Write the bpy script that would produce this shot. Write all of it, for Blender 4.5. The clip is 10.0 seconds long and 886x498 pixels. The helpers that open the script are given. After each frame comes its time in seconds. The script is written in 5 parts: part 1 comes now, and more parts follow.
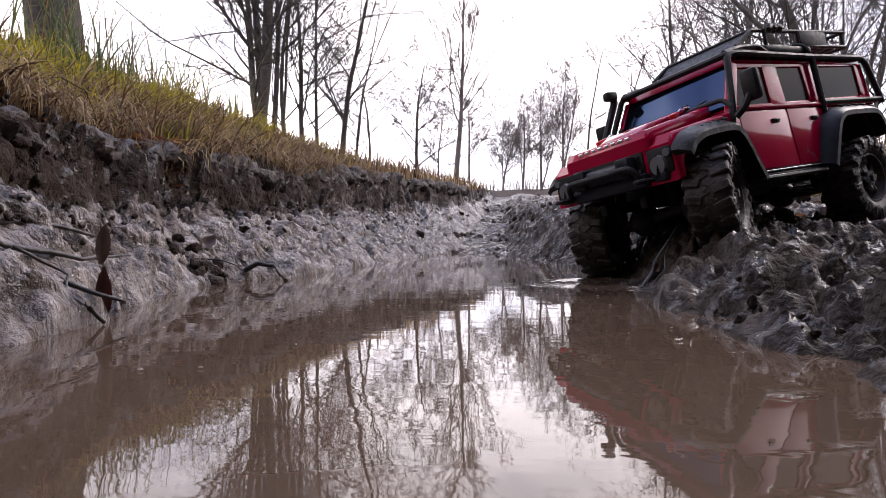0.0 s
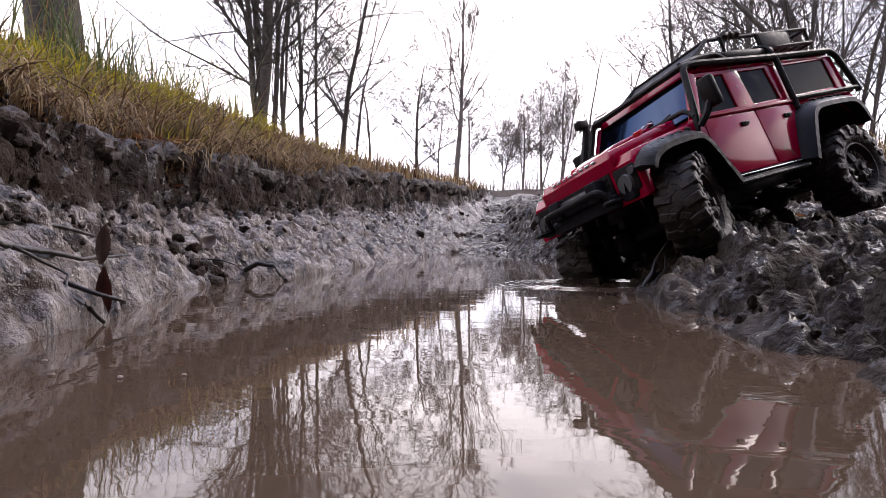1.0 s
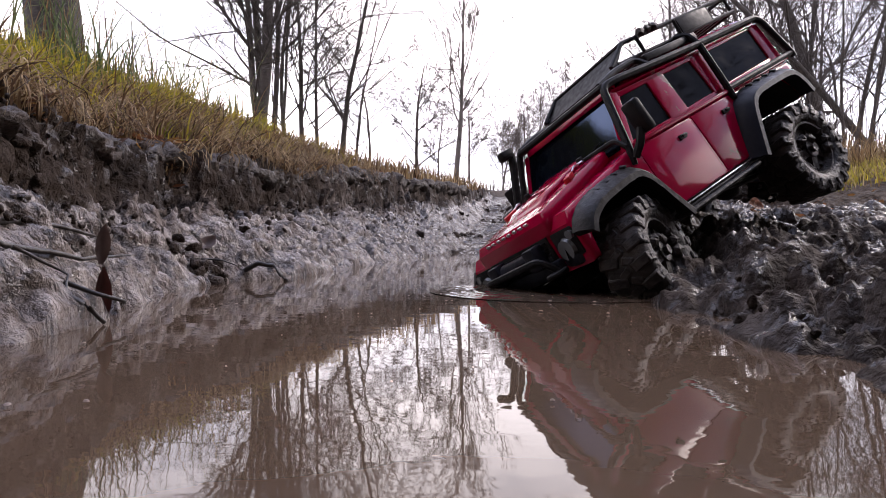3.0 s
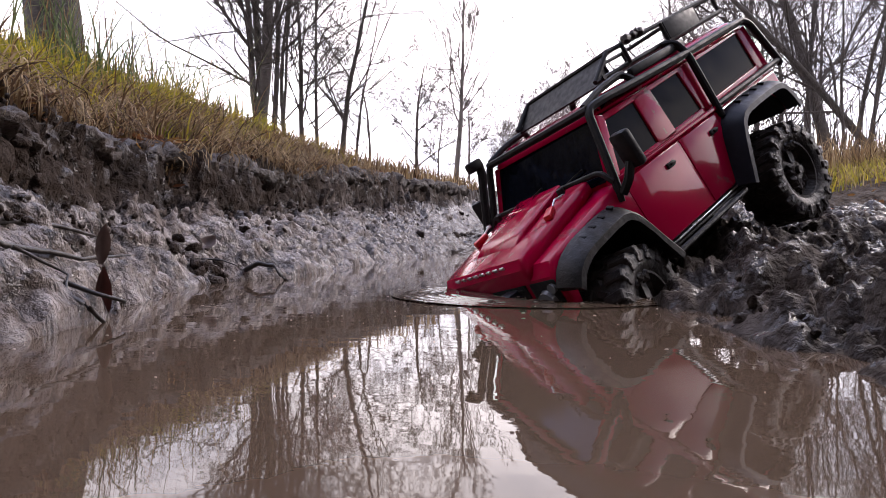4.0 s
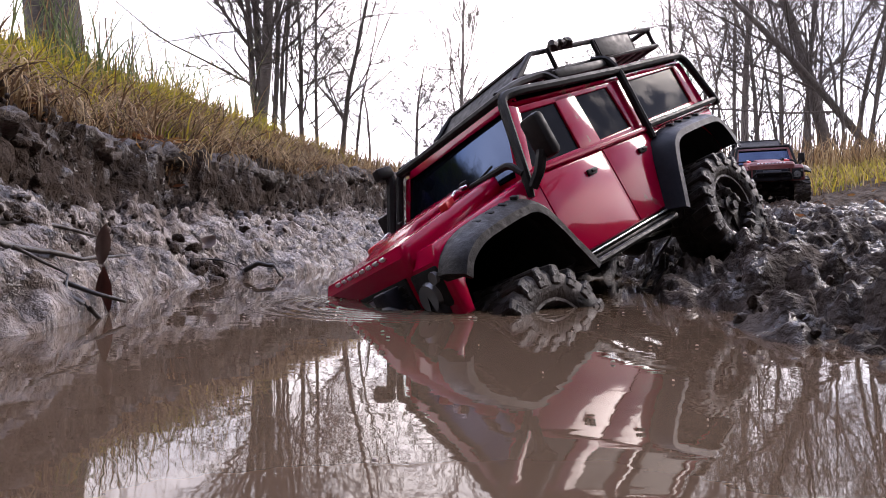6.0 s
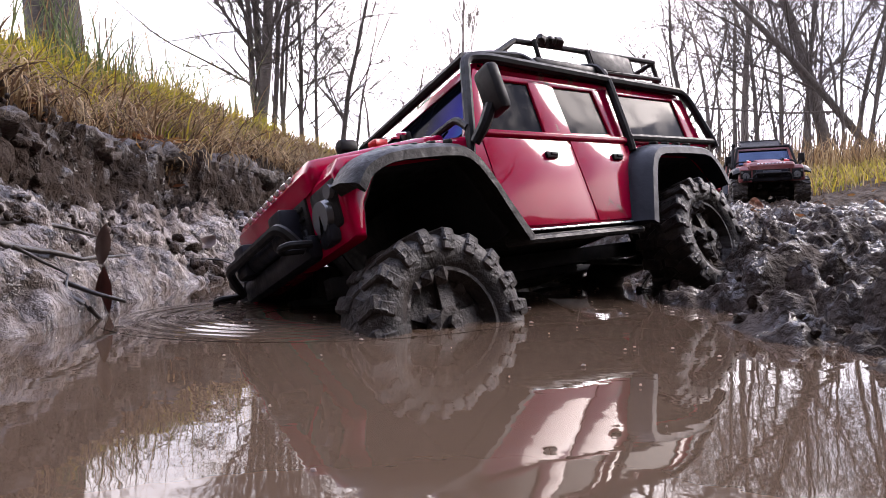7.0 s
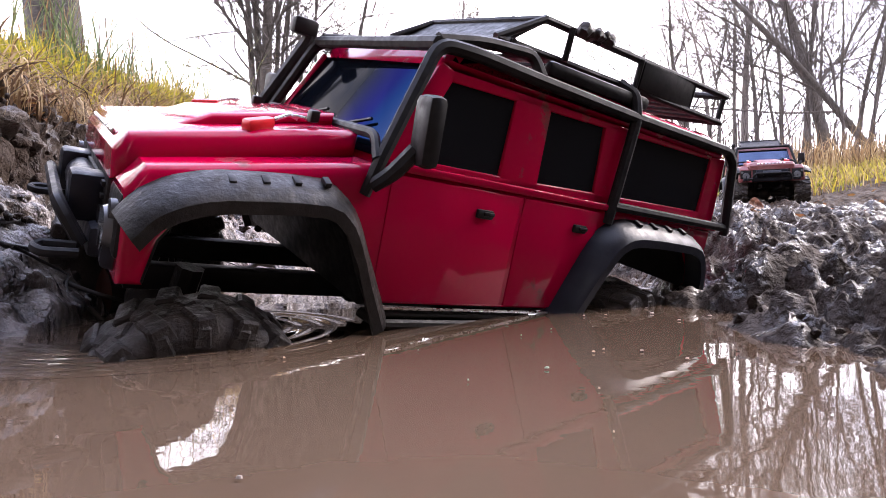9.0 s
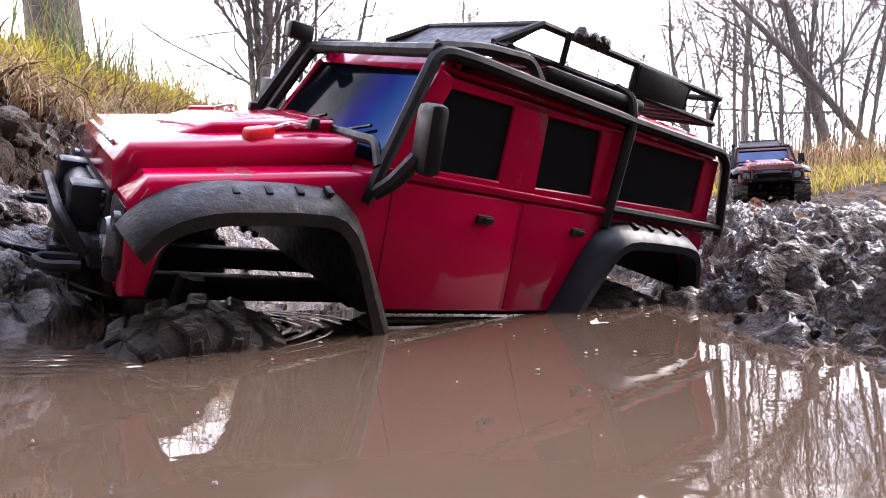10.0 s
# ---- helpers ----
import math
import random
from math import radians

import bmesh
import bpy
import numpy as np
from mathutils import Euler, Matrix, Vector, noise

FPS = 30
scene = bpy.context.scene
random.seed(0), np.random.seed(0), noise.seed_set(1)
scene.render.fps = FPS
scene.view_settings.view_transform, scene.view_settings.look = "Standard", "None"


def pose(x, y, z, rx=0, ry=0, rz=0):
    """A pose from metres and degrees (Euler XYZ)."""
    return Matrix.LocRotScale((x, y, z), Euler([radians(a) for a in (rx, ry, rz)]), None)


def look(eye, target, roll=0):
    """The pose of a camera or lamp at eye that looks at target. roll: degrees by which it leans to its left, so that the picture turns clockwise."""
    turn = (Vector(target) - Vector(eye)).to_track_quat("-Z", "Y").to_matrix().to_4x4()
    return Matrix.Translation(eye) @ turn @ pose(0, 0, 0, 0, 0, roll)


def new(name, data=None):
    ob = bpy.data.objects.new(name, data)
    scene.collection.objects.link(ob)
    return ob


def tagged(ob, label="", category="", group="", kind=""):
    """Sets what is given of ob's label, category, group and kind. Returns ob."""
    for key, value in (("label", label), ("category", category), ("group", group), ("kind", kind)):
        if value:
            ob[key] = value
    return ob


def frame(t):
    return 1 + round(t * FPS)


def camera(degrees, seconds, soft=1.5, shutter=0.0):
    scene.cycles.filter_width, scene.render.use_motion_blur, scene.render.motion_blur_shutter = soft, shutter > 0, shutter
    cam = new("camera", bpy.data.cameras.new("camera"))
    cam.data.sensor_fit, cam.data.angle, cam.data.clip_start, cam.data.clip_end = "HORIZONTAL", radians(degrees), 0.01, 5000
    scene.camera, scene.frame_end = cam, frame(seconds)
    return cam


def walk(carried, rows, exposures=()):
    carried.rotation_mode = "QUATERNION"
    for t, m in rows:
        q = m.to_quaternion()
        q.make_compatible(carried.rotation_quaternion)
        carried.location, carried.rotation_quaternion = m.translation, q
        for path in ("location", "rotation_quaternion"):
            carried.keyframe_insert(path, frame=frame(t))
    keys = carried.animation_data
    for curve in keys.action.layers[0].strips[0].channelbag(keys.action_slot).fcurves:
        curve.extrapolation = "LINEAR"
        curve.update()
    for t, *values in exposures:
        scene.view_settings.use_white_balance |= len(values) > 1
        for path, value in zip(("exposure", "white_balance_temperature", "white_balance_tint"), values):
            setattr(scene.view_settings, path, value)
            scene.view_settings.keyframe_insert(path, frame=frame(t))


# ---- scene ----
# ---------------------------------------------------------------- camera
EYE = (0.0, 0.0, 0.055)
cam = camera(73.6, 10.0, soft=0.75)
STAND = look(EYE, (0.0, 1.0, 0.055 - 0.0199))
walk(cam, [(0.0, STAND), (10.0, STAND)], [(0.0, 0.75, 6800, 20), (2.5, 0.75, 6800, 20), (4.5, 0.9, 6800, 20), (5.7, 1.05, 6800, 20), (7.5, 1.6, 6750, 20), (8.5, 2.08, 6750, 20), (10.0, 2.23, 6750, 20)])

# ---------------------------------------------------------------- world and sun
SUN_EL, SUN_AZ = radians(40), radians(62)
world = bpy.data.worlds.new("overcast_sky")
scene.world = world
world.use_nodes = True
wn, wl = world.node_tree.nodes, world.node_tree.links
wn.clear()
w_out = wn.new("ShaderNodeOutputWorld")
w_bg = wn.new("ShaderNodeBackground")
w_sky = wn.new("ShaderNodeTexSky")
w_sky.sky_type, w_sky.sun_disc = "NISHITA", False
w_sky.sun_elevation, w_sky.sun_rotation = SUN_EL, SUN_AZ
w_co = wn.new("ShaderNodeTexCoord")
w_map = wn.new("ShaderNodeMapping")
w_map.inputs["Scale"].default_value = (1.4, 1.4, 3.2)
w_noise = wn.new("ShaderNodeTexNoise")
w_noise.inputs["Scale"].default_value, w_noise.inputs["Detail"].default_value = 1.7, 6
w_noise.inputs["Roughness"].default_value = 0.55
w_ramp = wn.new("ShaderNodeValToRGB")
w_ramp.color_ramp.elements[0].position, w_ramp.color_ramp.elements[0].color = 0.36, (11.5, 12.2, 14.0, 1)
w_ramp.color_ramp.elements[1].position, w_ramp.color_ramp.elements[1].color = 0.60, (22.5, 22.2, 22.6, 1)
w_mix = wn.new("ShaderNodeMix")
w_mix.data_type = "RGBA"
w_mix.inputs[0].default_value = 0.88
wl.new(w_co.outputs["Generated"], w_map.inputs["Vector"])
wl.new(w_map.outputs["Vector"], w_noise.inputs["Vector"])
wl.new(w_noise.outputs["Fac"], w_ramp.inputs["Fac"])
w_sep = wn.new("ShaderNodeSeparateXYZ")
w_add = wn.new("ShaderNodeMath")
w_add.operation = "MULTIPLY_ADD"
w_add.inputs[1].default_value = -0.9
w_blue = wn.new("ShaderNodeValToRGB")
w_blue.color_ramp.elements[0].position, w_blue.color_ramp.elements[0].color = 0.03, (1, 1, 1, 1)
w_blue.color_ramp.elements[1].position, w_blue.color_ramp.elements[1].color = 0.19, (0.42, 0.49, 0.66, 1)
w_tint = wn.new("ShaderNodeMix")
w_tint.data_type, w_tint.blend_type = "RGBA", "MULTIPLY"
w_tint.inputs[0].default_value = 1.0
wl.new(w_co.outputs["Generated"], w_sep.inputs[0])
wl.new(w_noise.outputs["Fac"], w_add.inputs[0])
wl.new(w_sep.outputs["Z"], w_add.inputs[2])
wl.new(w_add.outputs[0], w_blue.inputs["Fac"])
wl.new(w_sky.outputs["Color"], w_mix.inputs[6])
wl.new(w_ramp.outputs["Color"], w_tint.inputs[6])
wl.new(w_blue.outputs["Color"], w_tint.inputs[7])
wl.new(w_tint.outputs[2], w_mix.inputs[7])
wl.new(w_mix.outputs[2], w_bg.inputs["Color"])
w_bg.inputs["Strength"].default_value = 0.13
wl.new(w_bg.outputs["Background"], w_out.inputs["Surface"])

sun = new("sun", bpy.data.lights.new("sun", "SUN"))
sun.data.energy, sun.data.angle, sun.data.color = 1.35, radians(20), (1.0, 0.95, 0.88)
sun.matrix_world = look((6 * math.sin(SUN_AZ), 6 * math.cos(SUN_AZ), 6 * math.tan(SUN_EL)), (0, 0, 0))


# ---------------------------------------------------------------- materials
def shader(name, base, rough=0.6, metal=0.0, spec=0.5):
    """A principled material: (material, nodes, links, principled node)."""
    m = bpy.data.materials.new(name)
    m.use_nodes = True
    n, l = m.node_tree.nodes, m.node_tree.links
    p = n["Principled BSDF"]
    p.inputs["Base Color"].default_value = (*base, 1)
    p.inputs["Roughness"].default_value = rough
    p.inputs["Metallic"].default_value = metal
    p.inputs["Specular IOR Level"].default_value = spec
    return m, n, l, p


def noise_node(n, l, scale, detail=6, rough=0.55, stretch=None, coord="Object"):
    co = n.new("ShaderNodeTexCoord")
    t = n.new("ShaderNodeTexNoise")
    t.inputs["Scale"].default_value, t.inputs["Detail"].default_value = scale, detail
    t.inputs["Roughness"].default_value = rough
    if stretch:
        mp = n.new("ShaderNodeMapping")
        mp.inputs["Scale"].default_value = stretch
        l.new(co.outputs[coord], mp.inputs["Vector"])
        l.new(mp.outputs["Vector"], t.inputs["Vector"])
    else:
        l.new(co.outputs[coord], t.inputs["Vector"])
    return t


def ramp_node(n, l, source, stops):
    r = n.new("ShaderNodeValToRGB")
    el = r.color_ramp.elements
    while len(el) < len(stops):
        el.new(0.5)
    for e, (at, c) in zip(el, stops):
        e.position, e.color = at, (*c, 1) if len(c) == 3 else c
    l.new(source, r.inputs["Fac"])
    return r


def bump_node(n, l, p, source, strength, distance, before=None):
    b = n.new("ShaderNodeBump")
    b.inputs["Strength"].default_value, b.inputs["Distance"].default_value = strength, distance
    l.new(source, b.inputs["Height"])
    if before:
        l.new(before.outputs["Normal"], b.inputs["Normal"])
    l.new(b.outputs["Normal"], p.inputs["Normal"])
    return b


def grey(v):
    return (v, v, v)


def mottled(name, dark, light, scale, rough=(0.5, 0.8), metal=0.0, bump=0.0, distance=0.001, spec=0.5, coord="Object"):
    """A surface of two tones at two scales, with uneven gloss and fine relief."""
    m, n, l, p = shader(name, dark, rough[0], metal, spec)
    a = noise_node(n, l, scale, 8, 0.6, coord=coord)
    c = ramp_node(n, l, a.outputs["Fac"], [(0.32, dark), (0.68, light)])
    l.new(c.outputs["Color"], p.inputs["Base Color"])
    b = noise_node(n, l, scale * 3.7, 6, 0.6, coord=coord)
    r = ramp_node(n, l, b.outputs["Fac"], [(0.35, grey(rough[0])), (0.65, grey(rough[1]))])
    l.new(r.outputs["Color"], p.inputs["Roughness"])
    if bump:
        bump_node(n, l, p, b.outputs["Fac"], bump, distance)
    return m


def make_mud():
    """Wet churned mud: grey-brown clay with a broken wet gloss; dead leaves and soil where the Col layer says so."""
    m, n, l, p = shader("wet_mud", (0.05, 0.04, 0.035), 0.4, 0.0, 0.4)
    big = noise_node(n, l, 6.0, 8, 0.6)
    tone = ramp_node(n, l, big.outputs["Fac"], [(0.3, (0.014, 0.009, 0.0065)), (0.52, (0.038, 0.027, 0.021)), (0.74, (0.088, 0.067, 0.055))])
    soil_n = noise_node(n, l, 60.0, 8, 0.7)
    soil = ramp_node(n, l, soil_n.outputs["Fac"], [(0.3, (0.012, 0.008, 0.006)), (0.55, (0.04, 0.024, 0.015)), (0.8, (0.10, 0.06, 0.035))])
    at = n.new("ShaderNodeAttribute")
    at.attribute_name = "soil"
    mx = n.new("ShaderNodeMix")
    mx.data_type = "RGBA"
    l.new(at.outputs["Fac"], mx.inputs[0])
    clay_n = noise_node(n, l, 110.0, 5, 0.6, (0.25, 1.0, 0.25))
    # darkest stop paints the shade of small crevices into the clay colour
    clay = ramp_node(n, l, clay_n.outputs["Fac"], [(0.36, (0.026, 0.020, 0.017)), (0.47, (0.15, 0.122, 0.107)), (0.67, (0.31, 0.27, 0.245))])
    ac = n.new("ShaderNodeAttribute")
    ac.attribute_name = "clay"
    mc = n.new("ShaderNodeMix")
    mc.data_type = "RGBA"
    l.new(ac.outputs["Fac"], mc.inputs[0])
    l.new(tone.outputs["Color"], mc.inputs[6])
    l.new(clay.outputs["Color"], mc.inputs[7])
    l.new(mc.outputs[2], mx.inputs[6])
    l.new(soil.outputs["Color"], mx.inputs[7])
    l.new(mx.outputs[2], p.inputs["Base Color"])
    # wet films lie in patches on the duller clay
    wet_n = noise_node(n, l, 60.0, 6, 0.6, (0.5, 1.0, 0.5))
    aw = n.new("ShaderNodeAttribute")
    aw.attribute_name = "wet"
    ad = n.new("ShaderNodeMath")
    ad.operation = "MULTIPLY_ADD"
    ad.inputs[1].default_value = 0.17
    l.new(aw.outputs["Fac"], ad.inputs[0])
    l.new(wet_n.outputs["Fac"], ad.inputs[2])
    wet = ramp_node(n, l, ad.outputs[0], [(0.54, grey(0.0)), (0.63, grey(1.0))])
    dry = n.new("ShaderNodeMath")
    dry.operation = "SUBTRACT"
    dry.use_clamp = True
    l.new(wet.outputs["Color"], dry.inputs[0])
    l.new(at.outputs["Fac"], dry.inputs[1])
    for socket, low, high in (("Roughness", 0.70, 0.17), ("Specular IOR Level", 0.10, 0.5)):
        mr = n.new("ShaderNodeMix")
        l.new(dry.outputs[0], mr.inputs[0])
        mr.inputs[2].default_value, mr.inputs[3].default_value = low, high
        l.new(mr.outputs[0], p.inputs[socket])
    # fine grain, streaks that ran down the slope, and crumbs
    f0 = noise_node(n, l, 420.0, 6, 0.7)
    b0 = bump_node(n, l, p, f0.outputs["Fac"], 0.6, 0.0020)
    f1 = noise_node(n, l, 130.0, 5, 0.6, (0.5, 1.0, 0.5))
    b1 = bump_node(n, l, p, f1.outputs["Fac"], 0.75, 0.007, b0)
    f2 = noise_node(n, l, 60.0, 5, 0.6, (0.8, 1.0, 0.8))
    bump_node(n, l, p, f2.outputs["Fac"], 0.9, 0.014, b1)
    return m


def make_water():
    """Muddy, silt-laden water: opaque brown body under a smooth, faintly rippled surface."""
    m, n, l, p = shader("muddy_water", (0.09, 0.065, 0.05), 0.02, 0.0, 0.5)
    p.inputs["IOR"].default_value = 1.36
    a = noise_node(n, l, 5.0, 5, 0.6)
    c = ramp_node(n, l, a.outputs["Fac"], [(0.3, (0.061, 0.040, 0.027)), (0.7, (0.083, 0.056, 0.038))])
    l.new(c.outputs["Color"], p.inputs["Base Color"])
    w1 = noise_node(n, l, 16.0, 2, 0.4, (1.0, 2.2, 1.0))
    b1 = bump_node(n, l, p, w1.outputs["Fac"], 0.04, 0.004)
    w2 = noise_node(n, l, 70.0, 2, 0.5, (1.0, 1.6, 1.0))
    bump_node(n, l, p, w2.outputs["Fac"], 0.025, 0.0015, b1)
    return m


def make_paint():
    """Deep candy red lacquer with dried splashes of mud."""
    m, n, l, p = shader("red_lacquer", (0.34, 0.001, 0.029), 0.18, 0.0, 0.05)
    p.inputs["Coat Weight"].default_value, p.inputs["Coat Roughness"].default_value, p.inputs["Coat IOR"].default_value = 0.55, 0.02, 1.36
    fleck = noise_node(n, l, 55.0, 10, 0.72)
    blot = noise_node(n, l, 14.0, 4, 0.6)
    mul = n.new("ShaderNodeMath")
    mul.operation = "MULTIPLY"
    l.new(fleck.outputs["Fac"], mul.inputs[0])
    l.new(blot.outputs["Fac"], mul.inputs[1])
    mask = ramp_node(n, l, mul.outputs[0], [(0.345, grey(0.0)), (0.42, grey(0.7))])
    mx = n.new("ShaderNodeMix")
    mx.data_type = "RGBA"
    l.new(mask.outputs["Color"], mx.inputs[0])
    mx.inputs[6].default_value = (0.34, 0.001, 0.029, 1)
    mx.inputs[7].default_value = (0.07, 0.04, 0.033, 1)
    l.new(mx.outputs[2], p.inputs["Base Color"])
    rr = ramp_node(n, l, mask.outputs["Color"], [(0.0, grey(0.16)), (0.7, grey(0.6))])
    l.new(rr.outputs["Color"], p.inputs["Roughness"])
    return m


def make_leaf(name, tones):
    m, n, l, p = shader(name, tones[0], 0.65, 0.0, 0.3)
    g = n.new("ShaderNodeNewGeometry")
    r = ramp_node(n, l, g.outputs["Random Per Island"], [(i / max(1, len(tones) - 1), t) for i, t in enumerate(tones)])
    l.new(r.outputs["Color"], p.inputs["Base Color"])
    t = n.new("ShaderNodeBsdfTranslucent")
    l.new(r.outputs["Color"], t.inputs["Color"])
    x = n.new("ShaderNodeMixShader")
    x.inputs["Fac"].default_value = 0.4
    l.new(p.outputs["BSDF"], x.inputs[1])
    l.new(t.outputs["BSDF"], x.inputs[2])
    l.new(x.outputs["Shader"], n["Material Output"].inputs["Surface"])
    return m


MUD = make_mud()
WATER = make_water()
PAINT = make_paint()
DULL_PAINT = mottled("mud_filmed_red_paint", (0.12, 0.014, 0.02), (0.22, 0.09, 0.08), 22, (0.3, 0.6))
BLACK = mottled("black_plastic", (0.006, 0.006, 0.007), (0.018, 0.017, 0.017), 40, (0.4, 0.65), bump=0.15, distance=0.0006, spec=0.16)
MUDDY_BLACK = mottled("muddied_black_plastic", (0.005, 0.005, 0.005), (0.020, 0.0165, 0.0145), 30, (0.3, 0.65), bump=0.6, distance=0.002, spec=0.2)
BLUE_BLACK = mottled("wet_dark_plastic", (0.006, 0.007, 0.012), (0.018, 0.019, 0.026), 30, (0.3, 0.55), bump=0.4, distance=0.001, spec=0.2)
TYRE = mottled("mud_caked_rubber", (0.005, 0.0043, 0.004), (0.055, 0.044, 0.038), 34, (0.28, 0.65), bump=0.8, distance=0.004, spec=0.28)
STEEL = mottled("bright_steel", (0.55, 0.55, 0.56), (0.75, 0.75, 0.75), 80, (0.2, 0.4), metal=1.0)
GLASS, _n, _l, _p = shader("tinted_glass", (0.009, 0.0095, 0.011), 0.05, 0.0, 0.2)
_p.inputs["IOR"].default_value = 1.14
_d = noise_node(_n, _l, 30, 8, 0.7)
_r = ramp_node(_n, _l, _d.outputs["Fac"], [(0.45, grey(0.04)), (0.75, grey(0.35))])
_l.new(_r.outputs["Color"], _p.inputs["Roughness"])
# blue of the reflected sky is put into the screen's metallic colour and tint
SCREEN, _n, _l, _p = shader("sky_blue_windscreen", (0.034, 0.046, 0.076), 0.06, 0.92, 0.5)
_p.inputs["Specular Tint"].default_value = (0.09, 0.11, 0.17, 1)
LAMP, _n, _l, _p = shader("headlight_lens", (0.10, 0.105, 0.11), 0.08, 0.0, 0.6)
RED_PLASTIC, _n, _l, _p = shader("red_plastic", (0.55, 0.012, 0.02), 0.35)
BARK = mottled("bark", (0.018, 0.013, 0.011), (0.065, 0.053, 0.045), 14, (0.8, 0.95), bump=0.9, distance=0.02)
TWIG = mottled("bare_twig_bark", (0.022, 0.016, 0.014), (0.05, 0.04, 0.035), 3, (0.8, 0.95))
PALE_TWIG = mottled("pale_twig_bark", (0.06, 0.05, 0.045), (0.12, 0.10, 0.092), 3, (0.8, 0.95))
STICK = mottled("wet_stick", (0.008, 0.006, 0.005), (0.03, 0.023, 0.019), 60, (0.3, 0.6), bump=0.6, distance=0.002)
GRASS = make_leaf("green_grass", [(0.07, 0.08, 0.014), (0.30, 0.27, 0.028), (0.55, 0.42, 0.045), (0.15, 0.16, 0.02), (0.42, 0.36, 0.035), (0.20, 0.13, 0.04)])
REED = make_leaf("dull_green_reed", [(0.05, 0.075, 0.03), (0.10, 0.13, 0.05), (0.16, 0.17, 0.08)])
STRAW = make_leaf("dry_grass", [(0.05, 0.027, 0.014), (0.20, 0.12, 0.055), (0.44, 0.33, 0.18), (0.022, 0.012, 0.007), (0.11, 0.06, 0.03), (0.28, 0.18, 0.09)])
LEAF_MAT = make_leaf("dead_leaf", [(0.16, 0.06, 0.025), (0.10, 0.05, 0.03), (0.30, 0.15, 0.04), (0.12, 0.045, 0.03)])
YELLOW_LEAF = make_leaf("yellow_leaf", [(0.32, 0.16, 0.015), (0.27, 0.18, 0.02), (0.3, 0.13, 0.015)])
FOAM, _n, _l, _p = shader("water_froth", (0.22, 0.175, 0.15), 0.35)


# ---------------------------------------------------------------- mesh helpers
def mesh_object(name, bm, materials, smooth=False):
    me = bpy.data.meshes.new(name)
    bm.normal_update()
    bm.to_mesh(me)
    bm.free()
    for m in materials if isinstance(materials, (list, tuple)) else [materials]:
        me.materials.append(m)
    if smooth:
        me.polygons.foreach_set("use_smooth", [True] * len(me.polygons))
    return new(name, me)


def part(name, bm, material, parent, label=""):
    """Links a bmesh as one mesh object under a thing or under a part."""
    ob = mesh_object(name, bm, material, True)
    ob.data.set_sharp_from_angle(angle=radians(38))
    ob.parent = parent
    return tagged(ob, label) if label else ob


def thing(name, label, category, m=None, group="", kind=""):
    ob = new(name)
    ob.empty_display_size = 0.05
    if m is not None:
        ob.matrix_basis = m
    return tagged(ob, label, category, group, kind)


def raw(name, verts, faces, materials, smooth=False):
    me = bpy.data.meshes.new(name)
    me.from_pydata(verts, [], faces)
    for m in materials if isinstance(materials, (list, tuple)) else [materials]:
        me.materials.append(m)
    if smooth:
        me.polygons.foreach_set("use_smooth", [True] * len(me.polygons))
    me.update()
    return new(name, me)


def lattice_noise(x, y, seed):
    """Smooth value noise on numpy arrays, about -1 to 1."""
    xi, yi = np.floor(x).astype(np.int64), np.floor(y).astype(np.int64)
    fx, fy = x - xi, y - yi
    fx, fy = fx * fx * fx * (fx * (fx * 6 - 15) + 10), fy * fy * fy * (fy * (fy * 6 - 15) + 10)

    def h(i, j):
        v = (i * 374761393 + j * 668265263 + seed * 1442695041) & 0xFFFFFFFF
        v = ((v ^ (v >> 13)) * 1274126177) & 0xFFFFFFFF
        return ((v ^ (v >> 16)) & 0xFFFF) / 32767.5 - 1.0
    a, b = h(xi, yi) * (1 - fx) + h(xi + 1, yi) * fx, h(xi, yi + 1) * (1 - fx) + h(xi + 1, yi + 1) * fx
    return a * (1 - fy) + b * fy


def fbm(x, y, seed, octaves=5, gain=0.5):
    total, amp = 0 * x, 1.0
    for o in range(octaves):
        total = total + amp * lattice_noise(x * 2.03 ** o + 17.3 * o, y * 2.03 ** o - 9.1 * o, seed + o)
        amp *= gain
    return total


def step(a, b, v):
    k = np.clip((v - a) / (b - a), 0, 1)
    return k * k * (3 - 2 * k)


# ---------------------------------------------------------------- the lie of the land
# Water's edges, lips of the banks and the trench's floor, as they run away from the eye.
EDGE_L = ([-2, 0.1, 0.29, 0.39, 0.6, 0.74, 0.8, 1.0, 1.2, 1.7, 2.2, 4.5, 9], [-0.22, -0.20, -0.215, -0.222, -0.272, -0.262, -0.205, -0.165, -0.145, -0.04, 0.06, 0.36, 0.8])
LIP_L = ([-2, 0.2, 0.5, 0.6, 0.75, 0.9, 1.1, 1.35, 1.8, 2.5, 3.3, 4.5, 9], [-0.37, -0.37, -0.375, -0.40, -0.41, -0.405, -0.375, -0.36, -0.313, -0.2, 0.03, 0.30, 0.75])
LIP_Z = ([-2, 0.2, 0.5, 0.6, 0.75, 0.9, 1.1, 1.35, 1.8, 2.5, 3.3, 4.5, 9], [0.15, 0.15, 0.166, 0.172, 0.170, 0.172, 0.186, 0.20, 0.25, 0.30, 0.33, 0.40, 0.72])
EDGE_R = ([-2, 0.1, 0.24, 0.32, 0.42, 0.78, 1.3, 1.8, 2.5, 4.5, 9], [0.165, 0.15, 0.155, 0.160, 0.166, 0.215, 0.225, 0.21, 0.25, 0.46, 1.0])
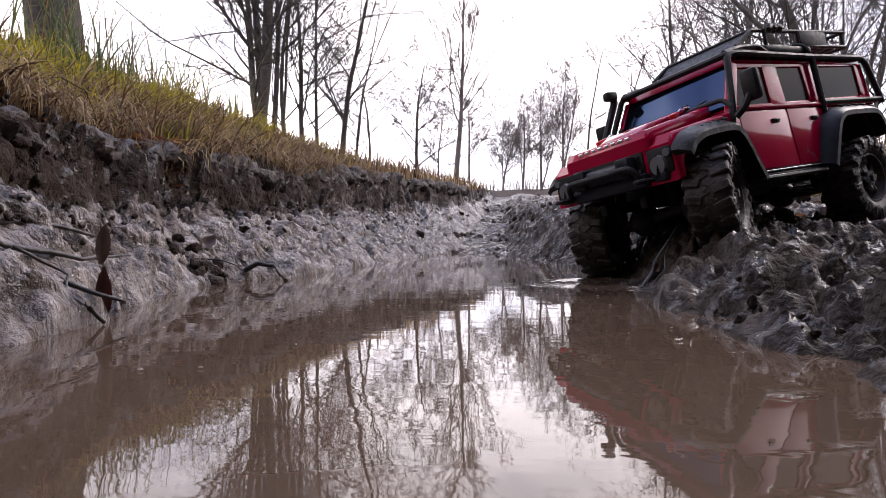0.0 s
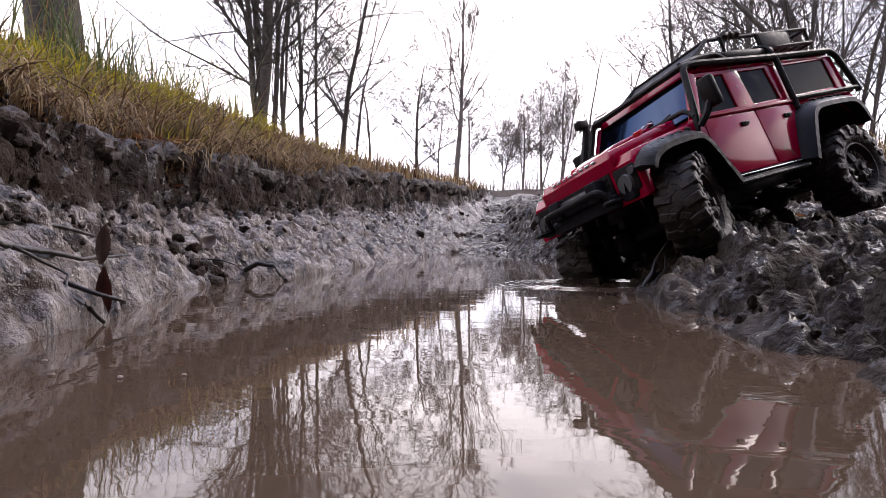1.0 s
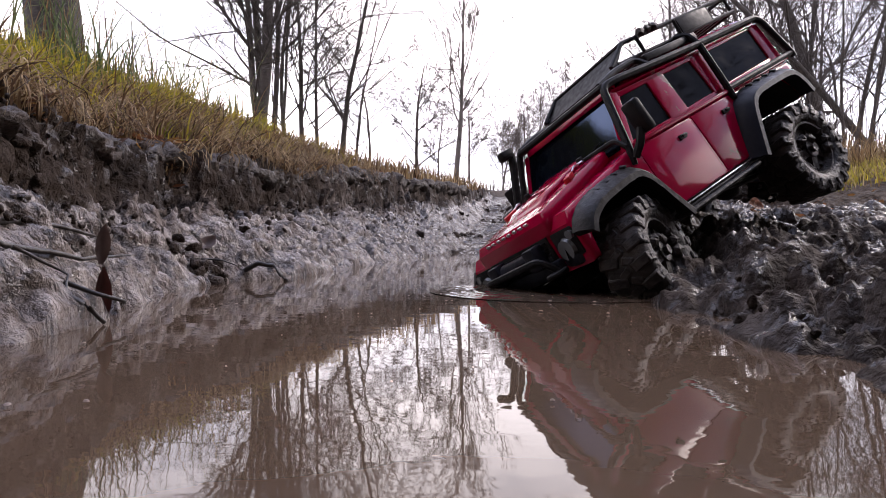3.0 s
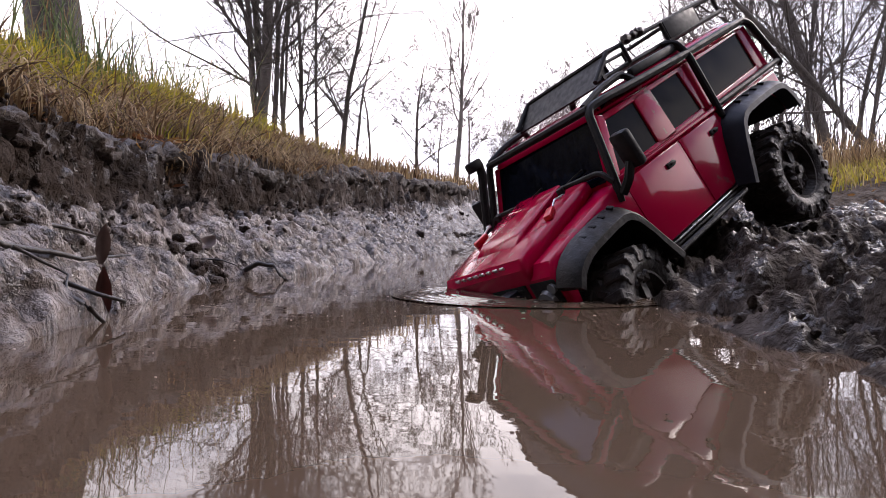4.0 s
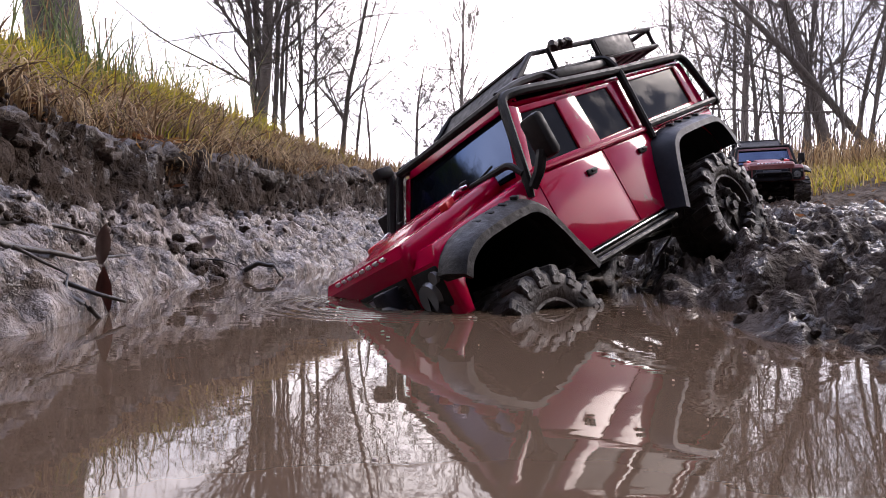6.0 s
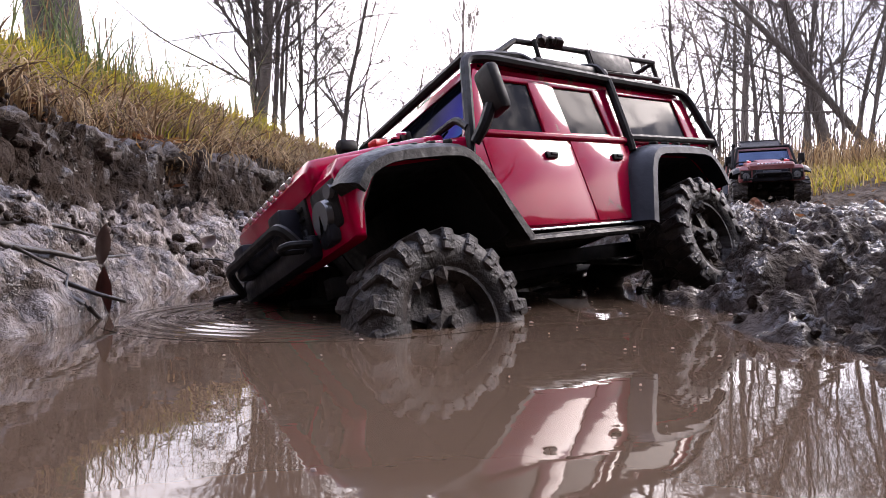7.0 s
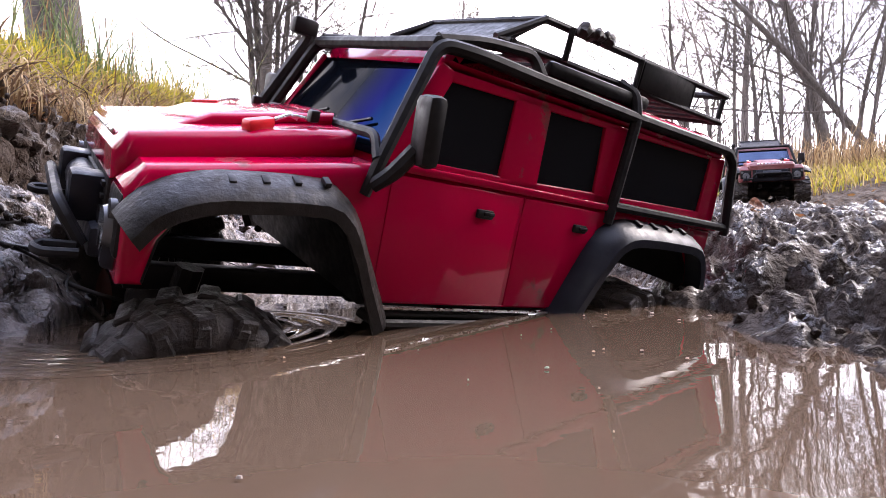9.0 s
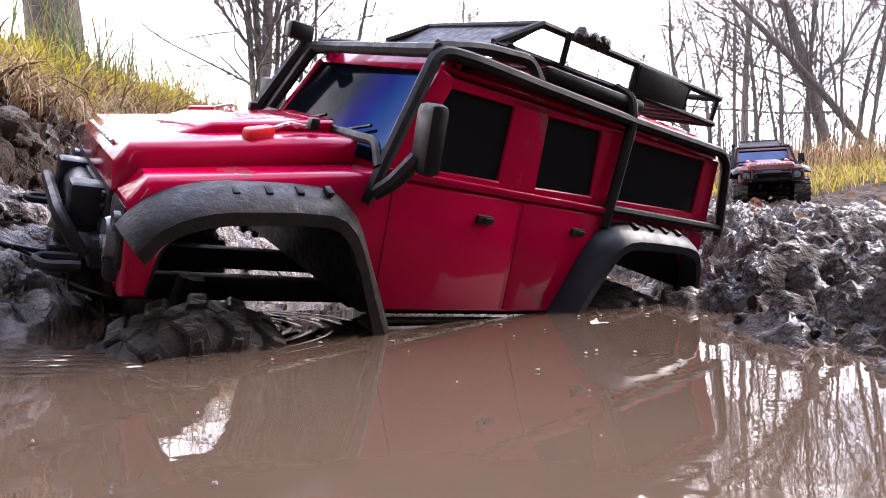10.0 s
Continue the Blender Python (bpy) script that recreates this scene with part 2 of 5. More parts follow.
FLOOR = ([-2, 0.0, 0.3, 1.0, 1.7, 2.1, 3.0, 3.7, 5.0, 9], [-0.10, -0.11, -0.12, -0.10, -0.04, 0.005, 0.11, 0.19, 0.36, 0.73])


def rise(y):
    """The open ground's height: a long gentle slope up and away, level past 26 m."""
    return 0.08 * np.minimum(np.maximum(y, 0.0), 26.0)


def land(x, y, fine=True, films=False):
    """Height, and how much soil and litter covers the mud (0 to 1)."""
    x, y = np.asarray(x, float), np.asarray(y, float)
    el, ll, lz = np.interp(y, *EDGE_L), np.interp(y, *LIP_L), np.interp(y, *LIP_Z)
    er, fl = np.interp(y, *EDGE_R), np.interp(y, *FLOOR)
    base = np.maximum(fl, 0)
    wob = 0.018 * fbm(x * 6, y * 6, 5, 3)
    # left bank: from the water's edge a worn slope, then a short steep face to the overhung lip
    u = (el - x + wob * 0.5) / np.maximum(el - ll, 0.03)
    ragged = 0.10 * fbm(x * 13, y * 13, 71, 4)
    low, high = np.clip(u / 0.74, 0, 1), np.clip((u - 0.80 - ragged) / 0.13, 0, 1)
    left = base + (lz - base) * (0.60 * low ** 0.9 + 0.40 * high ** 0.7)
    beyond = np.maximum(ll - x, 0)
    hill = 0.335 * np.minimum(beyond, 1.0) + 0.05 * np.minimum(np.maximum(beyond - 1.0, 0), 4) + 0.025 * fbm(x * 4, y * 4, 23, 3) * step(0.1, 0.4, beyond)
    left = left + hill * step(-0.02, 0.05, beyond) * (1 - 0.45 * step(2.1, 3.1, y))
    # right bank
    top_r = rise(y) + 0.012 * fbm(x * 3, y * 3, 9, 3) * step(0.3, 0.8, y)
    hump = 0.035 * np.exp(-((x - 0.235) / 0.07) ** 2 - ((y - 0.24) / 0.09) ** 2)
    v = np.clip((x - er + wob) / 0.11, 0, 1)
    right = base + (np.maximum(top_r, 0.02) - base) * (0.35 * v + 0.65 * step(0, 1, v)) + hump * v
    right = right + 0.16 * np.clip(x - 1.1 - 0.12 * y, 0, 1.5) * step(1.2, 2.2, y)
    # floor of the trench between
    s = np.clip((x - el) / np.maximum(er - el, 0.05), 0, 1)
    bowl = np.where(fl < 0, fl * np.clip(4.2 * s * (1 - s), 0, 1) ** 0.7, fl)
    z = np.where(x < el, left, np.where(x > er, right, bowl))
    far = step(7, 9, y)
    z = z * (1 - far) + far * (rise(y) + 0.1 * lattice_noise(x * 0.3, y * 0.3, 3) + 0.05 * np.maximum(-x - 1, 0) ** 0.8)
    # unseen higher ground added behind the eye and on both sides, blocking low sky
    shut = np.maximum(np.maximum(-y - 0.25, x - 0.8 * np.maximum(y, 0) - 0.9), -x - 0.8 * np.maximum(y, 0) - 1.3) + 0.12 * fbm(x * 2, y * 2, 77, 3)
    z = np.maximum(z, (1.35 + 1.5 * step(0.2, 1.2, -y)) * step(0.0, 1.7, shut) * (1 - step(8, 14, y)) - 0.12)
    soil = np.where(x < el, step(0.93, 1.06, u + 0.10 * fbm(x * 14, y * 14, 21, 3)), 0.0)
    soil = np.maximum(soil, step(0.05, 0.2, x - 0.75 - 0.10 * y + 0.1 * fbm(x * 5, y * 5, 8, 3)))
    soil = np.maximum(soil, np.maximum(step(5.5, 7, y), step(0.15, 0.5, shut)))
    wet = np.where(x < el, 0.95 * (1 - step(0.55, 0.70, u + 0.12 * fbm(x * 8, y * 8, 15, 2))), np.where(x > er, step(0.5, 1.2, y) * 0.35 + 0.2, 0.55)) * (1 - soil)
    clay = np.where(x < el, (1 - step(0.64, 0.70, u + 0.10 * fbm(x * 14, y * 14, 18, 4))) * (1 - 0.45 * step(1.1, 2.0, y)), np.where(x > er, 0.15 * step(-0.2, 0.4, fbm(x * 9, y * 9, 19, 3)), 0.12)) * (1 - soil)
    if fine:
        churn = 1 - soil * 0.6
        near = 1 / (1 + 0.10 * np.hypot(x, y))
        wx, wy = x + 0.012 * fbm(x * 19, y * 19, 81, 3), y + 0.012 * fbm(x * 19, y * 19, 87, 3)
        lumps = np.abs(fbm(wx * 22, wy * 22, 37, 3, 0.4))
        z = z + churn * near * (0.010 * fbm(x * 12, y * 12, 31, 2, 0.4) + 0.015 * (0.45 - lumps) + 0.0022 * fbm(wx * 70, wy * 70, 33, 2, 0.4))
        # slip grooves down the left bank, a smooth band low down, clods under the lip
        z = z + np.where((x < el) & (u < 0.8), 0.0075 * fbm((wx + wy) * 42, (wx - wy) * 11, 43, 3, 0.4) + 0.0026 * fbm((wx + wy) * 120, (wx - wy) * 45, 47, 2, 0.4), 0)
        z = z + np.where(x < el, 0.016 * step(0.5, 0.78, u) * (1 - 0.7 * soil) * (fbm(wx * 24, wy * 24, 51, 3, 0.4) + 0.2 * fbm(wx * 80, wy * 80, 53, 2, 0.4)), 0)
        # wheel-churned lumps on the right
        deep = np.clip((x - er) / 0.05, 0, 1) * (x > er) * (1 - step(2.5, 4, y))
        z = z + deep * (0.009 * fbm(wx * 17, wy * 24, 61, 2, 0.4) + 0.011 * (0.4 - np.abs(fbm(wx * 26, wy * 36, 67, 3, 0.4))) + 0.0042 * fbm(wx * 75, wy * 95, 69, 2, 0.4))
        # crumbled, ragged relief where the bank is broken under the lip and where wheels dug
        broken = np.where(x < el, step(0.45, 0.62, u) * (1 - soil), deep)
        ridge = 0.5 - np.abs(fbm(wx * 48, wy * 62, 101, 3, 0.5))
        z = z + broken * near * (0.008 * ridge + 0.0045 * fbm(wx * 150, wy * 170, 103, 2, 0.5))
        z = z - broken * 0.012 * step(0.25, 0.6, fbm(wx * 26, wy * 34, 107, 2, 0.5))
        z = np.where((x > el) & (x < er) & (y < 1.9), np.minimum(z, -0.012 + 0 * z), z)
        # churned floor of the trench past the pool
        z = z + np.where((x > el - 0.1) & (x < er + 0.1), 0.022 * step(1.9, 2.6, y) * fbm(wx * 7, wy * 7, 91, 4), 0)
    return (z, soil, wet, clay) if films else (z, soil)


def spaced(marks):
    """Grid lines: (start, spacing) marks; spacing changes smoothly from mark to mark."""
    out, at = [], marks[0][0]
    end = marks[-1][0]
    while at < end:
        out.append(at)
        at += float(np.interp(at, [a for a, _ in marks], [b for _, b in marks]))
    return np.array(out + [end])


def build_ground():
    gx = spaced([(-400, 60), (-60, 8), (-8, 0.6), (-2.5, 0.06), (-1.0, 0.014), (-0.5, 0.0028), (0.6, 0.0028), (1.3, 0.014), (3, 0.08), (8, 0.6), (60, 8), (400, 60)])
    gy = spaced([(-300, 60), (-40, 8), (-3, 0.5), (-0.5, 0.05), (0.0, 0.012), (0.15, 0.0027), (0.9, 0.0038), (2.0, 0.010), (4.5, 0.05), (10, 0.3), (40, 4), (200, 40), (900, 200)])
    xx, yy = np.meshgrid(gx, gy)
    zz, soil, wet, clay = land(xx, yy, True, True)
    # broken relief that follows the slope of each bank: crumbs and holes in the faces, slip streaks in the clay
    el, ll, er = np.interp(yy, *EDGE_L), np.interp(yy, *LIP_L), np.interp(yy, *EDGE_R)
    u = (el - xx) / np.maximum(el - ll, 0.03)
    near = (1 - step(2.2, 3.2, yy)) * step(0.0, 0.15, yy) / (1 + 0.15 * yy)
    down = zz - xx
    face = step(0.62, 0.72, u) * (1 - step(1.02, 1.12, u)) * near * (xx < el)
    slip = step(0.03, 0.12, u) * (1 - step(0.64, 0.74, u)) * near * (xx < el)
    holes = step(0.12, 0.42, fbm(yy * 24, down * 30, 209, 3))
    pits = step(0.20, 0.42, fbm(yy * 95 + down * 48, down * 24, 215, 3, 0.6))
    d = face * (0.010 * fbm(yy * 40, down * 40, 201, 4, 0.55) + 0.009 * (0.4 - np.abs(fbm(yy * 66, down * 66, 205, 3))) - 0.017 * holes)
    d = d + slip * (0.0050 * fbm(yy * 110 + down * 55, down * 20, 211, 3, 0.5) + 0.004 * fbm(yy * 34, down * 34, 213, 2) - 0.007 * pits)
    # the pits' shade goes into the colour: pale clay fades there to dark mud
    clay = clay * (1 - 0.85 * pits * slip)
    dug = np.clip((xx - er) / 0.03, 0, 1) * (xx > er) * (1 - step(1.8, 3.0, xx - 0.3 * yy)) * near
    up = zz + 0.7 * xx
    gouge = step(0.15, 0.5, fbm(yy * 34, up * 44, 221, 3))
    e = dug * (0.004 * fbm(yy * 40, up * 46, 223, 5, 0.6) + 0.0025 * (0.4 - np.abs(fbm(yy * 80, up * 100, 227, 3))) - 0.006 * gouge)
    xx, zz = xx + 0.65 * d - 0.3 * e, zz + 0.7 * d + 0.9 * e
    w, h = len(gx), len(gy)
    verts = np.stack([xx, yy, zz], -1).reshape(-1, 3)
    i = np.arange(w * h).reshape(h, w)
    quads = np.stack([i[:-1, :-1], i[:-1, 1:], i[1:, 1:], i[1:, :-1]], -1).reshape(-1, 4)
    me = bpy.data.meshes.new("ground")
    me.vertices.add(len(verts))
    me.vertices.foreach_set("co", verts.ravel())
    me.loops.add(quads.size)
    me.loops.foreach_set("vertex_index", quads.ravel())
    me.polygons.add(len(quads))
    me.polygons.foreach_set("loop_start", np.arange(0, quads.size, 4))
    me.polygons.foreach_set("loop_total", np.full(len(quads), 4))
    me.update(calc_edges=True)
    me.polygons.foreach_set("use_smooth", np.ones(len(quads), bool))
    a = me.attributes.new("soil", "FLOAT", "POINT")
    a.data.foreach_set("value", soil.ravel())
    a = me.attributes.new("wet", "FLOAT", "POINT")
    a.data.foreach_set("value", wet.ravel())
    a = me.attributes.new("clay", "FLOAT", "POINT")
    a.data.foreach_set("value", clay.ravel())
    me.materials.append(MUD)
    return tagged(new("ground", me), "dark wet churned mud banks with leaf litter above", "ground", kind="structure")


ground = build_ground()


def height_table(x0, x1, y0, y1, gap):
    xs, ys = np.arange(x0, x1 + gap, gap), np.arange(y0, y1 + gap, gap)
    return x0, y0, gap, land(*np.meshgrid(xs, ys))[0]


TABLES = (height_table(-1.6, 1.4, 0.1, 3.4, 0.006), height_table(-9, 13, -6, 24, 0.06))


def height(x, y):
    """The ground's height at a spot, read off a table."""
    for x0, y0, gap, t in TABLES:
        i, j = (x - x0) / gap, (y - y0) / gap
        if 0 <= i < t.shape[1] - 1 and 0 <= j < t.shape[0] - 1:
            a, b = int(i), int(j)
            u, v = i - a, j - b
            return float((t[b, a] * (1 - u) + t[b, a + 1] * u) * (1 - v) + (t[b + 1, a] * (1 - u) + t[b + 1, a + 1] * u) * v)
    return float(land(x, y)[0])


def build_water():
    xs, ys = spaced([(-1.2, 0.05), (1.2, 0.05)]), spaced([(-1.5, 0.05), (2.6, 0.05)])
    xx, yy = np.meshgrid(xs, ys)
    w, h = len(xs), len(ys)
    verts = np.stack([xx, yy, 0 * xx], -1).reshape(-1, 3)
    faces = [(r * w + c, r * w + c + 1, (r + 1) * w + c + 1, (r + 1) * w + c) for r in range(h - 1) for c in range(w - 1)]
    return tagged(raw("water", verts.tolist(), faces, WATER, True), "still brown muddy water reflecting the sky", "water", kind="structure")


water = build_water()


# ---------------------------------------------------------------- the model cars
# A car's own space: x forward, y to its left, z up; sill at z = 0.122.
def box(bm, c, s, bevel=0.0, turn=None, mat=0):
    """A block of size s about c, bevelled, turned by an Euler in degrees."""
    m = pose(*c, *(turn or (0, 0, 0))) @ Matrix.Diagonal((*s, 1))
    made = bmesh.ops.create_cube(bm, size=1.0, matrix=m)["verts"]
    faces = list({f for v in made for f in v.link_faces})
    if bevel:
        edges = list({e for v in made for e in v.link_edges})
        faces = bmesh.ops.bevel(bm, geom=edges, offset=bevel, segments=2, affect="EDGES", profile=0.5)["faces"] + [f for f in faces if f.is_valid]
    for f in faces:
        f.material_index = mat


def prism(bm, outline, y0, y1, bevel=0.0, taper=None):
    """The outline in x and z, drawn out from y0 to y1. taper(x, z, y) -> y moves the sides in."""
    t = taper or (lambda x, z, y: y)
    a = [bm.verts.new((x, t(x, z, y0), z)) for x, z in outline]
    b = [bm.verts.new((x, t(x, z, y1), z)) for x, z in outline]
    n = len(outline)
    faces = [bm.faces.new(a), bm.faces.new(b[::-1])]
    faces += [bm.faces.new((a[(i + 1) % n], a[i], b[i], b[(i + 1) % n])) for i in range(n)]
    bmesh.ops.recalc_face_normals(bm, faces=faces)
    if bevel:
        edges = list({e for f in faces[:2] for e in f.edges})
        bmesh.ops.bevel(bm, geom=edges, offset=bevel, segments=3, affect="EDGES", profile=0.5)


def tube(bm, points, r, sides=8, close=False):
    """A round bar bent along the points, its corners rounded."""
    pts = [Vector(p) for p in points]
    path = [pts[0]]
    for k in range(1, len(pts) - 1):
        a, b, c = pts[k - 1], pts[k], pts[k + 1]
        cut = min(0.011, (a - b).length * 0.4, (c - b).length * 0.4)
        s, e = b + (a - b).normalized() * cut, b + (c - b).normalized() * cut
        path += [s.lerp(b, u).lerp(b.lerp(e, u), u) for u in (0, 0.25, 0.5, 0.75, 1)]
    path.append(pts[-1])
    rings = []
    ref = None
    for k, p in enumerate(path):
        d = (path[min(k + 1, len(path) - 1)] - path[max(k - 1, 0)]).normalized()
        ref = d.orthogonal().normalized() if ref is None else (ref - d * ref.dot(d)).normalized()
        o = d.cross(ref)
        rings.append([bm.verts.new(p + r * (math.cos(2 * math.pi * s / sides) * ref + math.sin(2 * math.pi * s / sides) * o)) for s in range(sides)])
    for a, b in zip(rings, rings[1:]):
        for s in range(sides):
            bm.faces.new((a[s], a[(s + 1) % sides], b[(s + 1) % sides], b[s]))
    bm.faces.new(rings[0][::-1]), bm.faces.new(rings[-1])


def disc(bm, c, r, depth, axis="y", sides=24, r2=None):
    turn = {"x": (0, 90, 0), "y": (90, 0, 0), "z": (0, 0, 0)}[axis]
    bmesh.ops.create_cone(bm, cap_ends=True, segments=sides, radius1=r, radius2=r if r2 is None else r2, depth=depth, matrix=pose(*c, *turn))


def lathe(bm, profile, sides=36):
    """Spins a closed profile of (radius, y) round the y axis."""
    rings = [[bm.verts.new((r * math.cos(2 * math.pi * s / sides), y, r * math.sin(2 * math.pi * s / sides))) for s in range(sides)] for r, y in profile]
    for a, b in zip(rings, rings[1:] + rings[:1]):
        for s in range(sides):
            bm.faces.new((a[s], b[s], b[(s + 1) % sides], a[(s + 1) % sides]))


AXLE_F, AXLE_R, TRACK, WHEEL_R = 0.143, -0.155, 0.094, 0.0555
WHEEL_Z = 0.093


def side_in(x, z, y):
    """The cab's sides lean inward above the waist."""
    return y * (1 - 0.08 * max(0.0, z - 0.198) / 0.07)


def side_out(x, z, y):
    """The doors and wings stand out a little towards the sill."""
    return y * (1 + 0.055 * max(0.0, 0.2 - z) / 0.078)


def wheel_meshes():
    """Tyre and rim, spun round y, shared by all wheels."""
    bm = bmesh.new()
    R, W = WHEEL_R, 0.023
    lathe(bm, [(0.031, -W * 0.8), (0.040, -W), (R * 0.91, -W), (R * 0.98, -W * 0.78), (R * 0.99, 0), (R * 0.98, W * 0.78), (R * 0.91, W), (0.040, W), (0.031, W * 0.8), (0.029, 0)])
    for v in bm.verts:
        v.co += v.co.normalized() * 0.003 * noise.noise(v.co * 90) * (v.co.length > 0.04)
    rim = bmesh.new()
    lathe(rim, [(0.031, -W * 0.8), (0.034, -W * 0.85), (0.034, W * 0.85), (0.031, W * 0.85), (0.028, W * 0.5), (0.028, -W * 0.5)], 28)
    for k in range(5):
        m = Matrix.Rotation(2 * math.pi * k / 5, 4, "Y") @ pose(0.0175, W * 0.45, 0, 0, 0, -12) @ Matrix.Diagonal((0.025, 0.006, 0.010, 1))
        bmesh.ops.create_cube(rim, size=1.0, matrix=m)
    disc(rim, (0, W * 0.45, 0), 0.010, 0.014, "y", 16)
    disc(rim, (0, W * 0.72, 0), 0.005, 0.010, "y", 6)
    disc(rim, (0, W * 0.28, 0), 0.031, 0.006, "y", 24)
    # mud packed between the spokes
    for k in range(26):
        t, r = 2.4 * k, 0.011 + 0.022 * (k * 0.618 % 1)
        q = Vector((r * math.cos(t), W * (0.15 + 0.65 * (k * 0.37 % 1)), r * math.sin(t)))
        made = bmesh.ops.create_icosphere(rim, subdivisions=1, radius=0.0035 + 0.0035 * (k * 0.29 % 1), matrix=Matrix.Translation(q))["verts"]
        for v in made:
            v.co += 0.002 * noise.noise_vector(v.co * 260)
    return bm, rim


def tread_blocks():
    """One block of each kind, and the poses of all of them round a wheel."""
    R, W = WHEEL_R, 0.023
    blocks = []
    for size in ((0.0105, 0.021, 0.0115), (0.009, 0.014, 0.009), (0.012, 0.004, 0.0085)):
        bm = bmesh.new()
        bmesh.ops.create_cube(bm, size=1.0)
        for v in bm.verts:
            v.co = Vector([c * d * (0.86 if v.co.x > 0 else 1.0) for c, d in zip(v.co, size)]) + 0.0008 * noise.noise_vector(v.co * 3 + Vector(size) * 900)
        bmesh.ops.bevel(bm, geom=bm.edges[:], offset=0.0012, segments=1, affect="EDGES")
        me = bpy.data.meshes.new("tread_block")
        bm.to_mesh(me)
        bm.free()
        me.materials.append(TYRE)
        blocks.append(me)
    places = []
    for k in range(18):
        for side in (-1, 1):
            t = 2 * math.pi * k / 18 + (math.pi / 18 if side > 0 else 0)
            places += [(0, Matrix.Rotation(-t, 4, "Y") @ pose(R * 0.938, side * W * 0.62, 0, side * 14, 0, 0)),
                       (1, Matrix.Rotation(-t - 0.1, 4, "Y") @ pose(R * 0.938, side * W * 0.15, 0, -side * 25, 0, 0)),
                       (2, Matrix.Rotation(-t, 4, "Y") @ pose(R * 0.86, side * W * 0.99, 0))]
    return blocks, places


LOW_FRONT = ("front_bumper", "bull_bar", "winch", "shackle")


